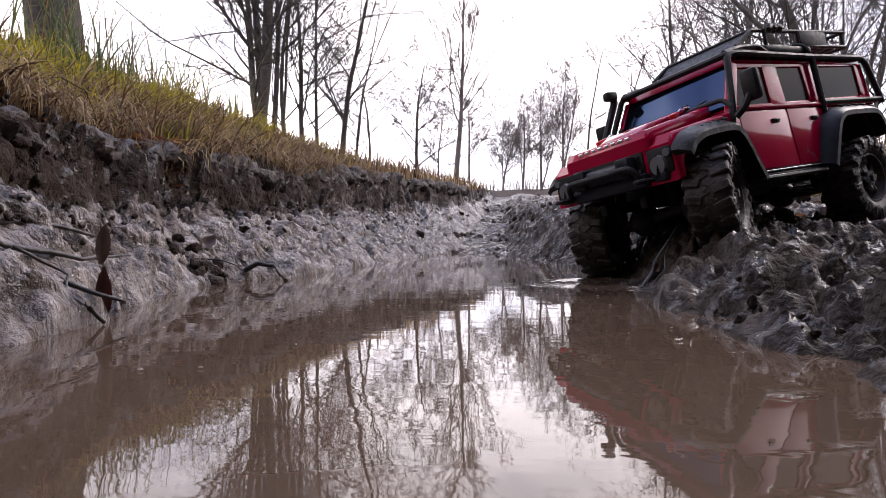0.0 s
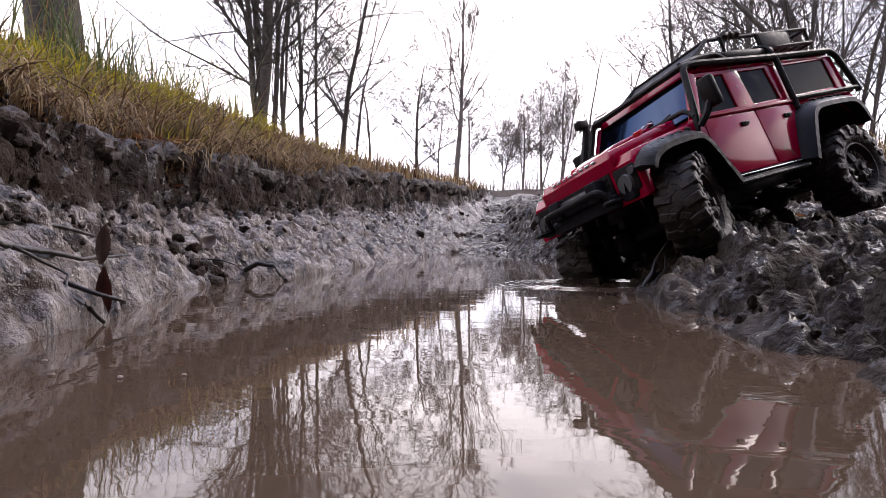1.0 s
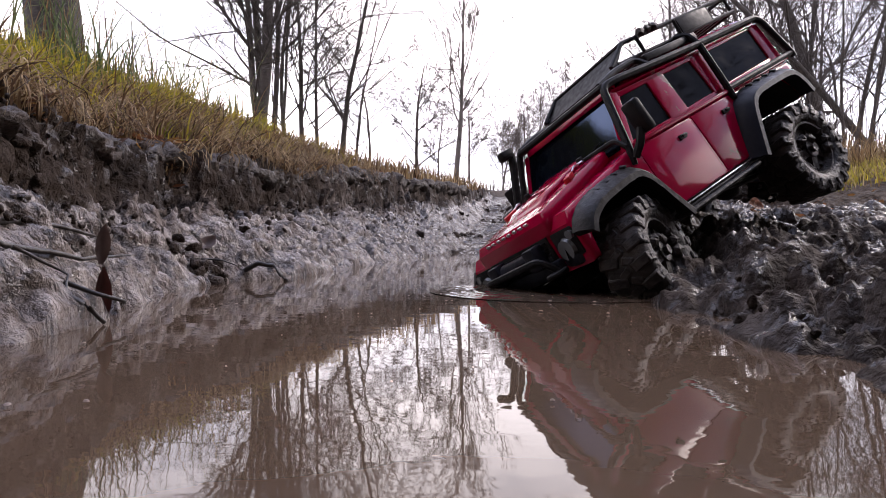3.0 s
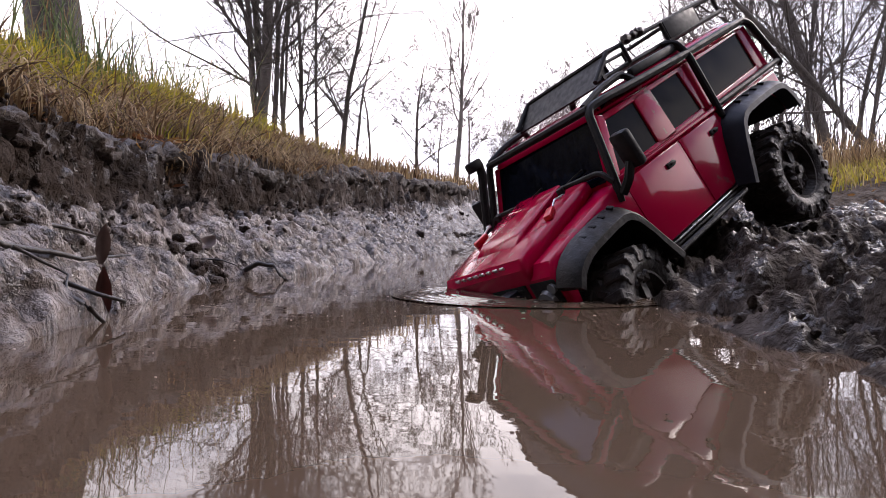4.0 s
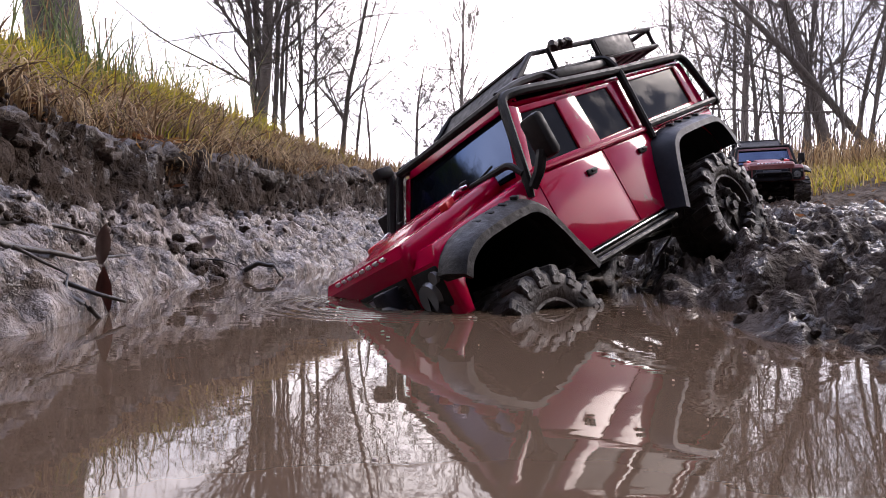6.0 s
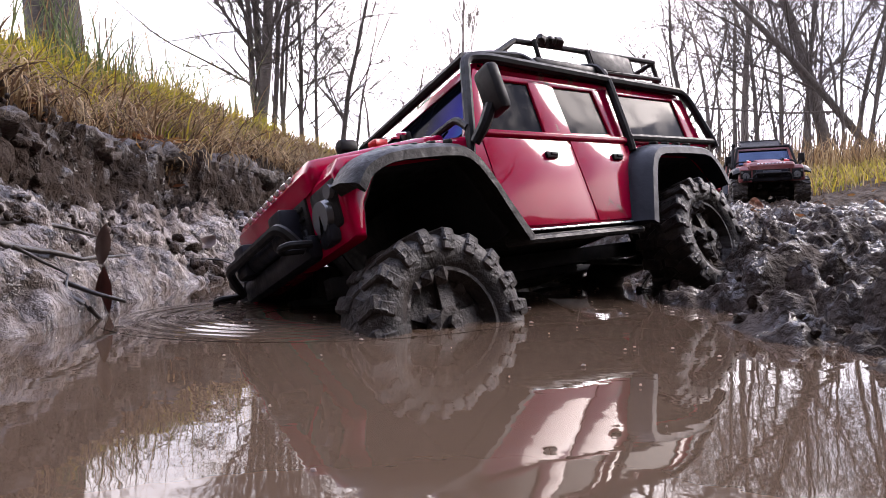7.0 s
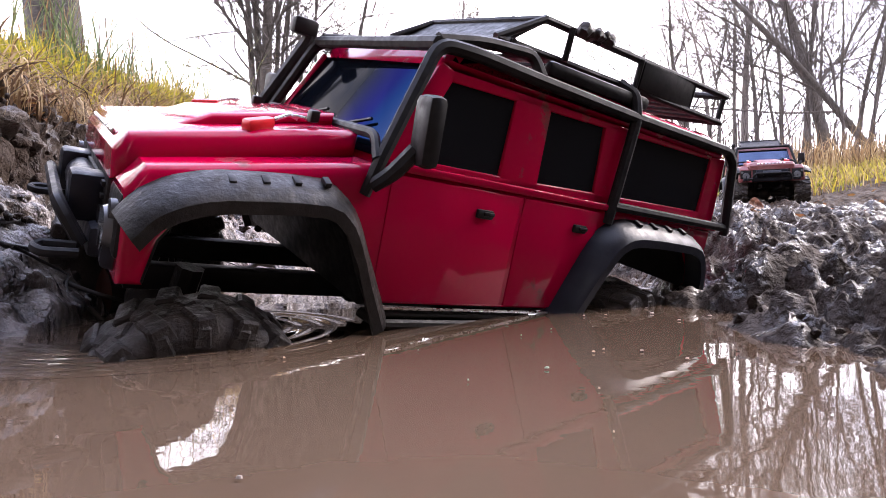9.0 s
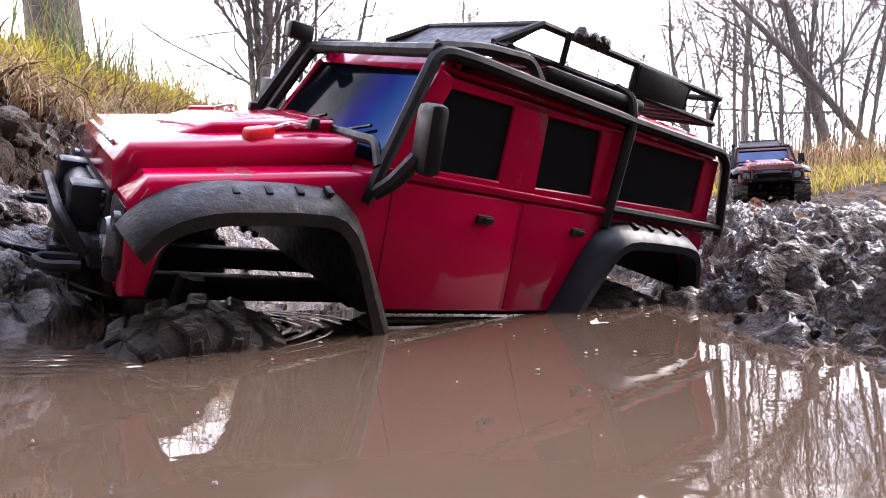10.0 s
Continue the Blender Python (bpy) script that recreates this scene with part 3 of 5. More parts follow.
def model_car(name, label, group, paint=PAINT, screen=SCREEN):
    """An off-road radio-controlled model car with bar cage, roof rack and snorkel. Returns it and its wheels."""
    car = thing(name, label, "model car", group=group)
    # tub with open wheel arches
    bm = bmesh.new()
    tub = [(-0.240, 0.148), (-0.218, 0.148), (-0.213, 0.165), (-0.198, 0.182), (-0.118, 0.182), (-0.098, 0.165), (-0.078, 0.122),
           (0.084, 0.122), (0.096, 0.152), (0.116, 0.180), (0.198, 0.180), (0.216, 0.160), (0.222, 0.128), (0.236, 0.128), (0.238, 0.182), (0.228, 0.193), (0.090, 0.2), (-0.243, 0.2)]
    prism(bm, tub, -0.0950, 0.0950, 0.006, side_out)
    bm.normal_update()
    for f in bm.faces:
        c = f.calc_center_median()
        if abs(f.normal.y) < 0.9 and c.z < 0.186 and -0.222 < c.x < 0.226:
            f.material_index = 1
    part("body", bm, [paint, BLACK], car, "glossy candy-red lower body, splashed with mud")
    bm = bmesh.new()
    prism(bm, [(-0.245, 0.1985), (0.086, 0.1985), (0.086, 0.2035), (-0.245, 0.2035)], -0.0968, 0.0968, 0.0015)
    part("waist_moulding", bm, paint, car)
    # bonnet with raised centre
    bm = bmesh.new()
    prism(bm, [(0.089, 0.198), (0.240, 0.180), (0.241, 0.194), (0.234, 0.203), (0.120, 0.213), (0.089, 0.214)], -0.070, 0.070, 0.008)
    prism(bm, [(0.092, 0.212), (0.205, 0.203), (0.200, 0.208), (0.180, 0.2145), (0.092, 0.2205)], -0.036, 0.036, 0.004)
    part("bonnet", bm, paint, car, "glossy red bonnet with a raised centre panel")
    # pale bars along the bonnet's edge, where the maker's letters stand
    for k in range(8):
        bm = bmesh.new()
        box(bm, (0.2385, -0.0385 + 0.011 * k, 0.1995), (0.002, 0.0062 if k % 3 else 0.0075, 0.0030), 0.0003, (0, 40, 0))
        part("badge_bar", bm, STEEL, car, "pale badge bar")
    # upper cab: roof, pillars
    bm = bmesh.new()
    prism(bm, [(-0.246, 0.256), (0.058, 0.260), (0.052, 0.270), (0.03, 0.2765), (-0.22, 0.2755), (-0.244, 0.268)], -0.0915, 0.0915, 0.008, side_in)
    part("roof", bm, paint, car, "glossy red roof")
    for sgn in (1, -1):
        for pn, o in (("pillar", [(0.088, 0.200), (0.074, 0.200), (0.046, 0.258), (0.058, 0.262)]),
                      ("pillar", [(0.003, 0.200), (-0.0306, 0.200), (-0.0316, 0.258), (-0.0006, 0.258)]),
                      ("pillar", [(-0.0868, 0.200), (-0.117, 0.200), (-0.115, 0.258), (-0.086, 0.258)]),
                      ("pillar", [(-0.2195, 0.200), (-0.245, 0.200), (-0.246, 0.260), (-0.2244, 0.258)]),
                      ("window_rail", [(0.074, 0.2000), (0.074, 0.2060), (-0.03, 0.2075), (-0.09, 0.2092), (-0.225, 0.2122), (-0.225, 0.2000)]),
                      ("window_rail", [(0.052, 0.2525), (0.05, 0.259), (-0.225, 0.259), (-0.225, 0.2557)])):
            bm = bmesh.new()
            prism(bm, o, sgn * 0.083, sgn * 0.0915, 0.0012, side_in)
            part(pn, bm, paint, car)
        for o in ([(0.078, 0.204), (0.001, 0.204), (-0.002, 0.256), (0.050, 0.256)], [(-0.030, 0.204), (-0.088, 0.204), (-0.085, 0.256), (-0.032, 0.256)], [(-0.113, 0.205), (-0.226, 0.205), (-0.224, 0.257), (-0.111, 0.257)]):
            bm = bmesh.new()
            prism(bm, o, sgn * 0.084, sgn * 0.0893, 0, side_in)
            part("side_window", bm, GLASS, car, "dark tinted side window")
        # door shut lines, handles, hinges
        for x0, x1, z0 in ((0.0800, -0.0150, 0.126), (-0.0185, -0.092, 0.126)):
            bm = bmesh.new()
            lo = [(x0, z0), (x1, z0), (x1, 0.197), (x0, 0.197)] if x1 > -0.05 else [(x0, z0), (-0.072, z0), (x1, 0.162), (x1, 0.197), (x0, 0.197)]
            prism(bm, lo, sgn * 0.0935, sgn * 0.0957, 0.0007, side_out)
            d = part("door", bm, paint, car)
            bm = bmesh.new()
            hx = 0.0126 if x1 > -0.05 else -0.0735
            box(bm, (hx, sgn * 0.0978, 0.1830), (0.0125, 0.003, 0.0055), 0.001)
            box(bm, (hx - 0.002, sgn * 0.0995, 0.1835), (0.008, 0.002, 0.0025), 0.0006)
            part("handle", bm, BLACK, d, "small black door handle")
        # flares: a lipped section swept round the arch
        for ax, arch in ((0.158, [(0.074, 0.117), (0.095, 0.156), (0.108, 0.175), (0.126, 0.187), (0.194, 0.189), (0.213, 0.186), (0.228, 0.179), (0.238, 0.168)]),
                         (AXLE_R, [(-0.064, 0.120), (-0.088, 0.168), (-0.099, 0.182), (-0.116, 0.190), (-0.196, 0.190), (-0.210, 0.182), (-0.219, 0.168), (-0.224, 0.150)])):
            pts = [Vector((x, 0, z)) for x, z in arch]
            fine = [pts[0]]
            for k in range(1, len(pts) - 1):
                a, b, c = pts[k].lerp(pts[k - 1], 0.35), pts[k], pts[k].lerp(pts[k + 1], 0.35)
                fine += [a.lerp(b, u).lerp(b.lerp(c, u), u) for u in (0, 0.5, 1)]
            fine.append(pts[-1])
            bm = bmesh.new()
            rings = []
            for k, q in enumerate(fine):
                d = (fine[min(k + 1, len(fine) - 1)] - fine[max(k - 1, 0)]).normalized()
                out = Vector((d.z, 0, -d.x))
                if out.dot(q - Vector((ax, 0, 0.12))) < 0:
                    out = -out
                rings.append([bm.verts.new(q + out * o + Vector((0, sgn * y, 0))) for o, y in ((0.006, 0.0955), (0.0045, 0.104), (-0.001, 0.114), (-0.004, 0.1165), (-0.010, 0.1165), (-0.010, 0.1145), (-0.005, 0.112), (-0.003, 0.0955))])
            for a, b in zip(rings, rings[1:]):
                for t in range(8):
                    bm.faces.new((a[t], a[(t + 1) % 8], b[(t + 1) % 8], b[t]))
            bm.faces.new(rings[0]), bm.faces.new(rings[-1][::-1])
            bmesh.ops.recalc_face_normals(bm, faces=bm.faces[:])
            fl = part("wheel_flare", bm, MUDDY_BLACK if ax > 0 else BLUE_BLACK, car, "black plastic wheel flare smeared with mud")
            for k in range(4):
                bm = bmesh.new()
                box(bm, (ax + (k - 1.5) * 0.019, sgn * 0.1045, 0.1915 if ax > 0 else 0.1945), (0.0045, 0.007, 0.003), 0.0008, (sgn * -20, 0, 0))
                part("bolt_recess", bm, BLACK, fl)
        # sill bar
        bm = bmesh.new()
        tube(bm, [(0.080, sgn * 0.092, 0.117), (0.074, sgn * 0.1050, 0.1145), (-0.066, sgn * 0.1050, 0.1145), (-0.072, sgn * 0.092, 0.117)], 0.003)
        box(bm, (0.004, sgn * 0.0965, 0.1185), (0.150, 0.010, 0.003), 0.001)
        part("rock_slider", bm, MUDDY_BLACK, car, "black tubular sill bar")
        bm = bmesh.new()
        box(bm, (0.005, sgn * 0.1015, 0.1228), (0.148, 0.0016, 0.0016), 0.0003)
        part("sill_trim", bm, STEEL, car, "thin bright sill strip")
        # mirror
        bm = bmesh.new()
        tube(bm, [(0.093, sgn * 0.100, 0.190), (0.088, sgn * 0.110, 0.199), (0.081, sgn * 0.114, 0.212)], 0.0045)
        box(bm, (0.078, sgn * 0.116, 0.2225), (0.011, 0.021, 0.036), 0.004, (0, 4, sgn * -10))
        part("wing_mirror", bm, BLACK, car, "black wing mirror speckled with mud")
        # front light cluster
        bm = bmesh.new()
        box(bm, (0.236, sgn * 0.077, 0.159), (0.006, 0.034, 0.042), 0.003)
        hs = part("light_surround", bm, BLACK, car)
        bm = bmesh.new()
        disc(bm, (0.240, sgn * 0.076, 0.160), 0.0125, 0.007, "x", 20, 0.010)
        part("headlight", bm, LAMP, hs, "round clear headlight")
        bm = bmesh.new()
        disc(bm, (0.2395, sgn * 0.089, 0.172), 0.0045, 0.006, "x", 14)
        part("indicator", bm, LAMP, hs)
        # cage: screen post, roof rail, hoops
        bm = bmesh.new()
        tube(bm, [(0.096, sgn * 0.0955, 0.184), (0.0915, sgn * 0.0975, 0.200), (0.0622, sgn * 0.0838, 0.2703), (0.040, sgn * 0.0870, 0.2712), (-0.016, sgn * 0.0885, 0.2690), (-0.111, sgn * 0.0890, 0.2668), (-0.240, sgn * 0.0885, 0.2665), (-0.2515, sgn * 0.089, 0.258), (-0.2545, sgn * 0.098, 0.204), (-0.2545, sgn * 0.098, 0.197)], 0.0042)
        part("cage_rail", bm, BLACK, car, "black bent cage tube")
        bm = bmesh.new()
        tube(bm, [(-0.1020, sgn * 0.0965, 0.190), (-0.1025, sgn * 0.0965, 0.205), (-0.111, sgn * 0.0895, 0.2665), (-0.110, sgn * 0.083, 0.2835), (-0.102, sgn * 0.072, 0.2885)], 0.0040)
        part("cage_post", bm, BLACK, car, "black bent cage tube")
        bm = bmesh.new()
        tube(bm, [(0.061, sgn * 0.0800, 0.2730), (0.030, sgn * 0.0790, 0.2805), (-0.010, sgn * 0.0795, 0.2835), (-0.016, sgn * 0.0880, 0.2690)], 0.0038)
        part("cage_post", bm, BLACK, car, "black bent cage tube")
        bm = bmesh.new()
        tube(bm, [(-0.1025, sgn * 0.0975, 0.203), (-0.2545, sgn * 0.098, 0.2035)], 0.0034)
        part("cage_side_bar", bm, BLACK, car)
    # windscreen, wiper, cage cross bars
    bm = bmesh.new()
    prism(bm, [(0.086, 0.204), (0.081, 0.204), (0.051, 0.259), (0.056, 0.261)], -0.0845, 0.0845, 0.001, side_in)
    ws = part("windscreen", bm, screen, car, "dark reflective windscreen, coloured blue for the reflected sky")
    for y0 in (0.012, -0.050):
        bm = bmesh.new()
        tube(bm, [(0.0885, y0, 0.206), (0.0835, y0 + 0.020, 0.216), (0.0795, y0 + 0.046, 0.2225)], 0.0011, 6)
        part("wiper", bm, BLACK, ws)
    bm = bmesh.new()
    prism(bm, [(-0.243, 0.206), (-0.247, 0.206), (-0.2475, 0.256), (-0.2435, 0.256)], -0.075, 0.075, 0.001, side_in)
    part("rear_window", bm, GLASS, car)
    bm = bmesh.new()
    tube(bm, [(0.0622, -0.0838, 0.2703), (0.0622, 0.0838, 0.2703)], 0.0042)
    tube(bm, [(0.0930, -0.0970, 0.203), (0.0905, -0.086, 0.2150), (0.0905, 0.086, 0.2150), (0.0930, 0.0970, 0.203)], 0.0030)
    part("cage_cross_bar", bm, BLACK, car)
    # snorkel on the right wing
    bm = bmesh.new()
    tube(bm, [(0.105, -0.099, 0.19), (0.100, -0.106, 0.200), (0.066, -0.097, 0.268), (0.065, -0.097, 0.276)], 0.0055)
    box(bm, (0.071, -0.097, 0.279), (0.020, 0.013, 0.013), 0.003)
    part("snorkel", bm, BLACK, car, "black raised air intake")
    # roof rack: wind deflector, rails, floor slats, side panel
    rack = part("roof_rack", bmesh_rack(), BLACK, car, "black tubular roof rack")
    bm = bmesh.new()
    v = [bm.verts.new(p) for p in ((0.010, 0.066, 0.285), (0.010, -0.066, 0.285), (-0.024, -0.066, 0.310), (-0.024, 0.066, 0.310))]
    w = [bm.verts.new(c.co + Vector((-0.001, 0, -0.002))) for c in v]
    bm.faces.new(v), bm.faces.new(w[::-1])
    [bm.faces.new((v[i], w[i], w[(i + 1) % 4], v[(i + 1) % 4])) for i in range(4)]
    part("wind_deflector", bm, BLACK, rack, "flat black wind deflector")
    for sgn in (1, -1):
        bm = bmesh.new()
        box(bm, (-0.155, sgn * 0.0735, 0.2995), (0.066, 0.002, 0.020), 0.0005)
        part("side_panel", bm, BLACK, rack)
    for k in range(9):
        bm = bmesh.new()
        box(bm, (-0.04 - k * 0.022, 0, 0.2885), (0.012, 0.134, 0.003), 0.0005)
        part("slat", bm, BLACK, rack)
    for k in range(7):
        bm = bmesh.new()
        bmesh.ops.create_icosphere(bm, subdivisions=2, radius=random.uniform(0.003, 0.006), matrix=pose(-0.055 - 0.004 * k, 0.070 + random.uniform(-0.003, 0.003), 0.311 + random.uniform(0, 0.003)))
        for v in bm.verts:
            v.co += 0.002 * noise.noise_vector(v.co * 300)
        part("mud_clod", bm, TYRE, rack, "clod of mud stuck on the rail")
    bm = bmesh.new()
    box(bm, (-0.075, 0.080, 0.2795), (0.105, 0.008, 0.010), 0.0035)
    part("roof_vent", bm, BLACK, car)
    # grille, bumper, winch
    bm = bmesh.new()
    box(bm, (0.237, 0, 0.160), (0.006, 0.112, 0.044), 0.002)
    g = part("grille", bm, BLACK, car, "black radiator grille")
    for k in range(6):
        bm = bmesh.new()
        box(bm, (0.2405, 0, 0.144 + 0.0062 * k), (0.003, 0.104, 0.0026), 0.0006)
        part("grille_bar", bm, BLACK, g)
    bm = bmesh.new()
    box(bm, (0.250, 0, 0.130), (0.020, 0.120, 0.016), 0.004)
    box(bm, (0.244, 0.070, 0.131), (0.016, 0.036, 0.013), 0.004, (0, 0, -18))
    box(bm, (0.244, -0.070, 0.131), (0.016, 0.036, 0.013), 0.004, (0, 0, 18))
    bp = part("front_bumper", bm, BLUE_BLACK, car, "heavy black bumper with a winch")
    bm = bmesh.new()
    tube(bm, [(0.262, 0.058, 0.128), (0.276, 0.052, 0.146), (0.276, -0.052, 0.146), (0.262, -0.058, 0.128)], 0.0038)
    part("bull_bar", bm, BLACK, bp, "bent black tube")
    bm = bmesh.new()
    disc(bm, (0.258, 0, 0.147), 0.010, 0.056, "y", 16)
    box(bm, (0.258, 0.036, 0.148), (0.026, 0.020, 0.024), 0.003)
    box(bm, (0.258, -0.036, 0.148), (0.026, 0.020, 0.024), 0.003)
    part("winch", bm, BLUE_BLACK, bp, "black winch drum and motor")
    for sgn in (1, -1):
        bm = bmesh.new()
        tube(bm, [(0.265, sgn * 0.066 - 0.006, 0.128), (0.283, sgn * 0.066 - 0.007, 0.128), (0.287, sgn * 0.066, 0.128), (0.283, sgn * 0.066 + 0.007, 0.128), (0.265, sgn * 0.066 + 0.006, 0.128)], 0.0024)
        part("shackle", bm, BLACK, bp)
    # bonnet catches
    for sgn in (1, -1):
        bm = bmesh.new()
        box(bm, (0.158, sgn * 0.058, 0.2130), (0.021, 0.009, 0.0065), 0.002, (0, 5, sgn * 20))
        c = part("bonnet_catch", bm, RED_PLASTIC, car, "red rubber bonnet catch")
        bm = bmesh.new()
        tube(bm, [(0.148, sgn * 0.058, 0.216), (0.136, sgn * 0.055, 0.219), (0.132, sgn * 0.058, 0.217), (0.138, sgn * 0.061, 0.219), (0.128, sgn * 0.062, 0.218)], 0.0011, 6)
        part("pin", bm, STEEL, c, "bent steel clip")
        bm = bmesh.new()
        box(bm, (0.118, sgn * 0.052, 0.219), (0.007, 0.007, 0.007), 0.0015)
        part("washer_jet", bm, BLACK, car)
    # chassis, axles
    for y in (-0.032, 0.032):
        bm = bmesh.new()
        box(bm, (0.0, y, 0.113), (0.44, 0.010, 0.014), 0.001)
        part("chassis_rail", bm, BLACK, car, "black chassis rail")
    bm = bmesh.new()
    box(bm, (-0.005, 0, 0.110), (0.12, 0.06, 0.022), 0.004)
    part("gearbox", bm, BLACK, car, "black gearbox housing")
    bm = bmesh.new()
    box(bm, (0.004, 0, 0.126), (0.15, 0.17, 0.006), 0.001)
    part("floor_plate", bm, BLACK, car)
    axles = []
    for ax in (AXLE_F, AXLE_R):
        bm = bmesh.new()
        disc(bm, (0, 0, 0), 0.0085, 0.15, "y", 12)
        bmesh.ops.create_uvsphere(bm, u_segments=14, v_segments=10, radius=0.020, matrix=pose(0, -0.012, 0))
        box(bm, (0, 0.062, 0.0), (0.022, 0.022, 0.026), 0.004)
        box(bm, (0, -0.062, 0.0), (0.022, 0.022, 0.026), 0.004)
        for y in (-0.045, 0.045):
            tube(bm, [(0.006, y, 0.006), (0.000, y * 0.9, 0.050)], 0.0075)
            tube(bm, [(0, y, -0.004), (-0.085 if ax > 0 else 0.085, y * 0.75, 0.010)], 0.0035)
        axle = part("axle", bm, MUDDY_BLACK, car, "muddy axle with shock absorbers and links")
        axle.location = (ax, 0, WHEEL_Z)
        axles.append(axle)
    # the short nose of this body: all ahead of the bulkhead drawn in
    for o in car.children_recursive:
        if o not in axles:
            for v in o.data.vertices:
                if v.co.x > 0.09:
                    if v.co.z > 0.15 and o.name.split(".")[0] not in LOW_FRONT:
                        v.co.z -= 0.012 * min(1.0, (v.co.x - 0.09) / 0.12)
                    v.co.x = 0.09 + (v.co.x - 0.09) * 0.78
                    if o.name.split(".")[0] in LOW_FRONT:
                        v.co.x, v.co.z = v.co.x - 0.010, v.co.z + 0.006
    return car, axles


def bmesh_rack():
    """Rails of the roof rack, one welded frame."""
    bm = bmesh.new()
    for z, x0 in ((0.2885, 0.012), (0.310, -0.024)):
        for s in (1, -1):
            tube(bm, [(x0, s * 0.066, z), (-0.236, s * 0.0745, z)], 0.0027)
        tube(bm, [(-0.236, 0.0745, z), (-0.236, -0.0745, z)], 0.0027)
    tube(bm, [(-0.024, 0.066, 0.310), (-0.024, -0.066, 0.310)], 0.0027)
    for s in (1, -1):
        tube(bm, [(0.012, s * 0.066, 0.2885), (-0.024, s * 0.066, 0.310)], 0.0027)
        for x in (-0.044, -0.12, -0.19, -0.236):
            tube(bm, [(x, s * 0.072, 0.2885), (x, s * 0.072, 0.310)], 0.0023)
    for x in (0.0, -0.236):
        tube(bm, [(x, 0.07, 0.2885), (x, -0.07, 0.2885)], 0.0027)
    return bm


tyre_bm, rim_bm = wheel_meshes()
tyre_me, rim_me = bpy.data.meshes.new("tyre"), bpy.data.meshes.new("rim")
tyre_bm.to_mesh(tyre_me), rim_bm.to_mesh(rim_me)
tyre_me.polygons.foreach_set("use_smooth", [True] * len(tyre_me.polygons))
tyre_me.materials.append(TYRE), rim_me.materials.append(TYRE)


TREAD, TREAD_PLACES = tread_blocks()


def add_wheels(car):
    """Four wheels as parts, each a tyre with its rim."""
    out = []
    for ax in (AXLE_F, AXLE_R):
        for s in (1, -1):
            w = tagged(new("wheel", tyre_me), "chunky off-road tyre caked with wet mud")
            w.parent = car
            w.matrix_basis = pose(ax, s * TRACK, WHEEL_Z, 0, 0, 0 if s > 0 else 180)
            r = new("rim", rim_me)
            r.parent = w
            for kind, m in TREAD_PLACES:
                b = new("tread_block", TREAD[kind])
                b.parent = w
                b.matrix_basis = m
            out.append((w, ax, s))
    return out


car, car_axles = model_car("model_car", "muddy candy-red off-road model car with black cage and roof rack", "model cars")
car_wheels = add_wheels(car)
second, _ = model_car("model_car", "parked muddy dark red off-road model car with a roof rack", "model cars", DULL_PAINT)
add_wheels(second)
second.matrix_basis = pose(1.165, 2.17, 0.104, 1, -3, 251)

# The driven car's way: seconds, place, roll, pitch, heading.
CAR_ROWS = [
    (0.0, 0.4026, 0.8089, -0.0476, 7.10, 8.12, 210.05),
    (0.2, 0.3993, 0.7946, -0.0531, 11.62, 11.33, 210.72),
    (0.5, 0.3877, 0.7837, -0.0585, 14.04, 12.40, 208.66),
    (1.0, 0.3889, 0.7775, -0.0589, 15.74, 12.27, 208.51),
    (1.5, 0.3721, 0.7602, -0.0630, 16.88, 15.37, 210.07),
    (2.0, 0.3605, 0.7445, -0.0622, 20.09, 20.36, 210.97),
    (2.5, 0.3456, 0.7230, -0.0637, 21.91, 24.28, 212.48),
    (3.8, 0.2802, 0.6882, -0.0973, 13.44, 26.36, 215.21),
    (4.0, 0.2763, 0.6795, -0.1014, 13.98, 27.87, 216.09),
    (4.5, 0.2474, 0.6692, -0.1133, 8.60, 31.32, 217.11),
    (5.0, 0.2300, 0.6661, -0.1182, 6.81, 31.15, 217.34),
    (5.5, 0.1942, 0.6308, -0.1277, 11.54, 27.22, 219.92),
    (5.7, 0.1800, 0.6121, -0.1335, 14.50, 23.43, 220.82),
    (6.8, 0.1033, 0.5226, -0.1350, 21.59, 5.96, 220.16),
    (7.0, 0.0833, 0.5082, -0.1389, 18.32, 3.86, 218.56),
    (7.5, 0.0348, 0.4858, -0.1457, 6.53, 2.36, 217.66),
    (8.0, -0.0027, 0.4758, -0.1490, -4.42, 1.55, 217.02),
    (8.5, -0.0448, 0.4738, -0.1375, -13.55, -3.30, 214.63),
    (9.0, -0.0614, 0.4714, -0.1373, -15.39, -5.44, 216.64),
    (9.5, -0.0618, 0.4718, -0.1406, -14.88, -5.23, 217.14),
    (10.0, -0.0619, 0.4724, -0.1408, -15.29, -4.82, 217.60),
]


def car_pose(x, y, z, roll, pitch, yaw):
    return pose(x, y, z + 0.055, roll, pitch, yaw)


# ---------------------------------------------------------------- bare trees
def tube_rings(verts, faces, points, radii, sides):
    """Adds a tapered tube along the points to lists of verts and faces."""
    base = len(verts)
    for k, p in enumerate(points):
        d = (points[min(k + 1, len(points) - 1)] - points[max(k - 1, 0)]).normalized()
        a = d.orthogonal().normalized()
        b = d.cross(a)
        for s in range(sides):
            t = 2 * math.pi * s / sides
            verts.append(tuple(p + radii[k] * (math.cos(t) * a + math.sin(t) * b)))
    for k in range(len(points) - 1):
        for s in range(sides):
            i, j = base + k * sides + s, base + k * sides + (s + 1) % sides
            faces.append((i, j, j + sides, i + sides))


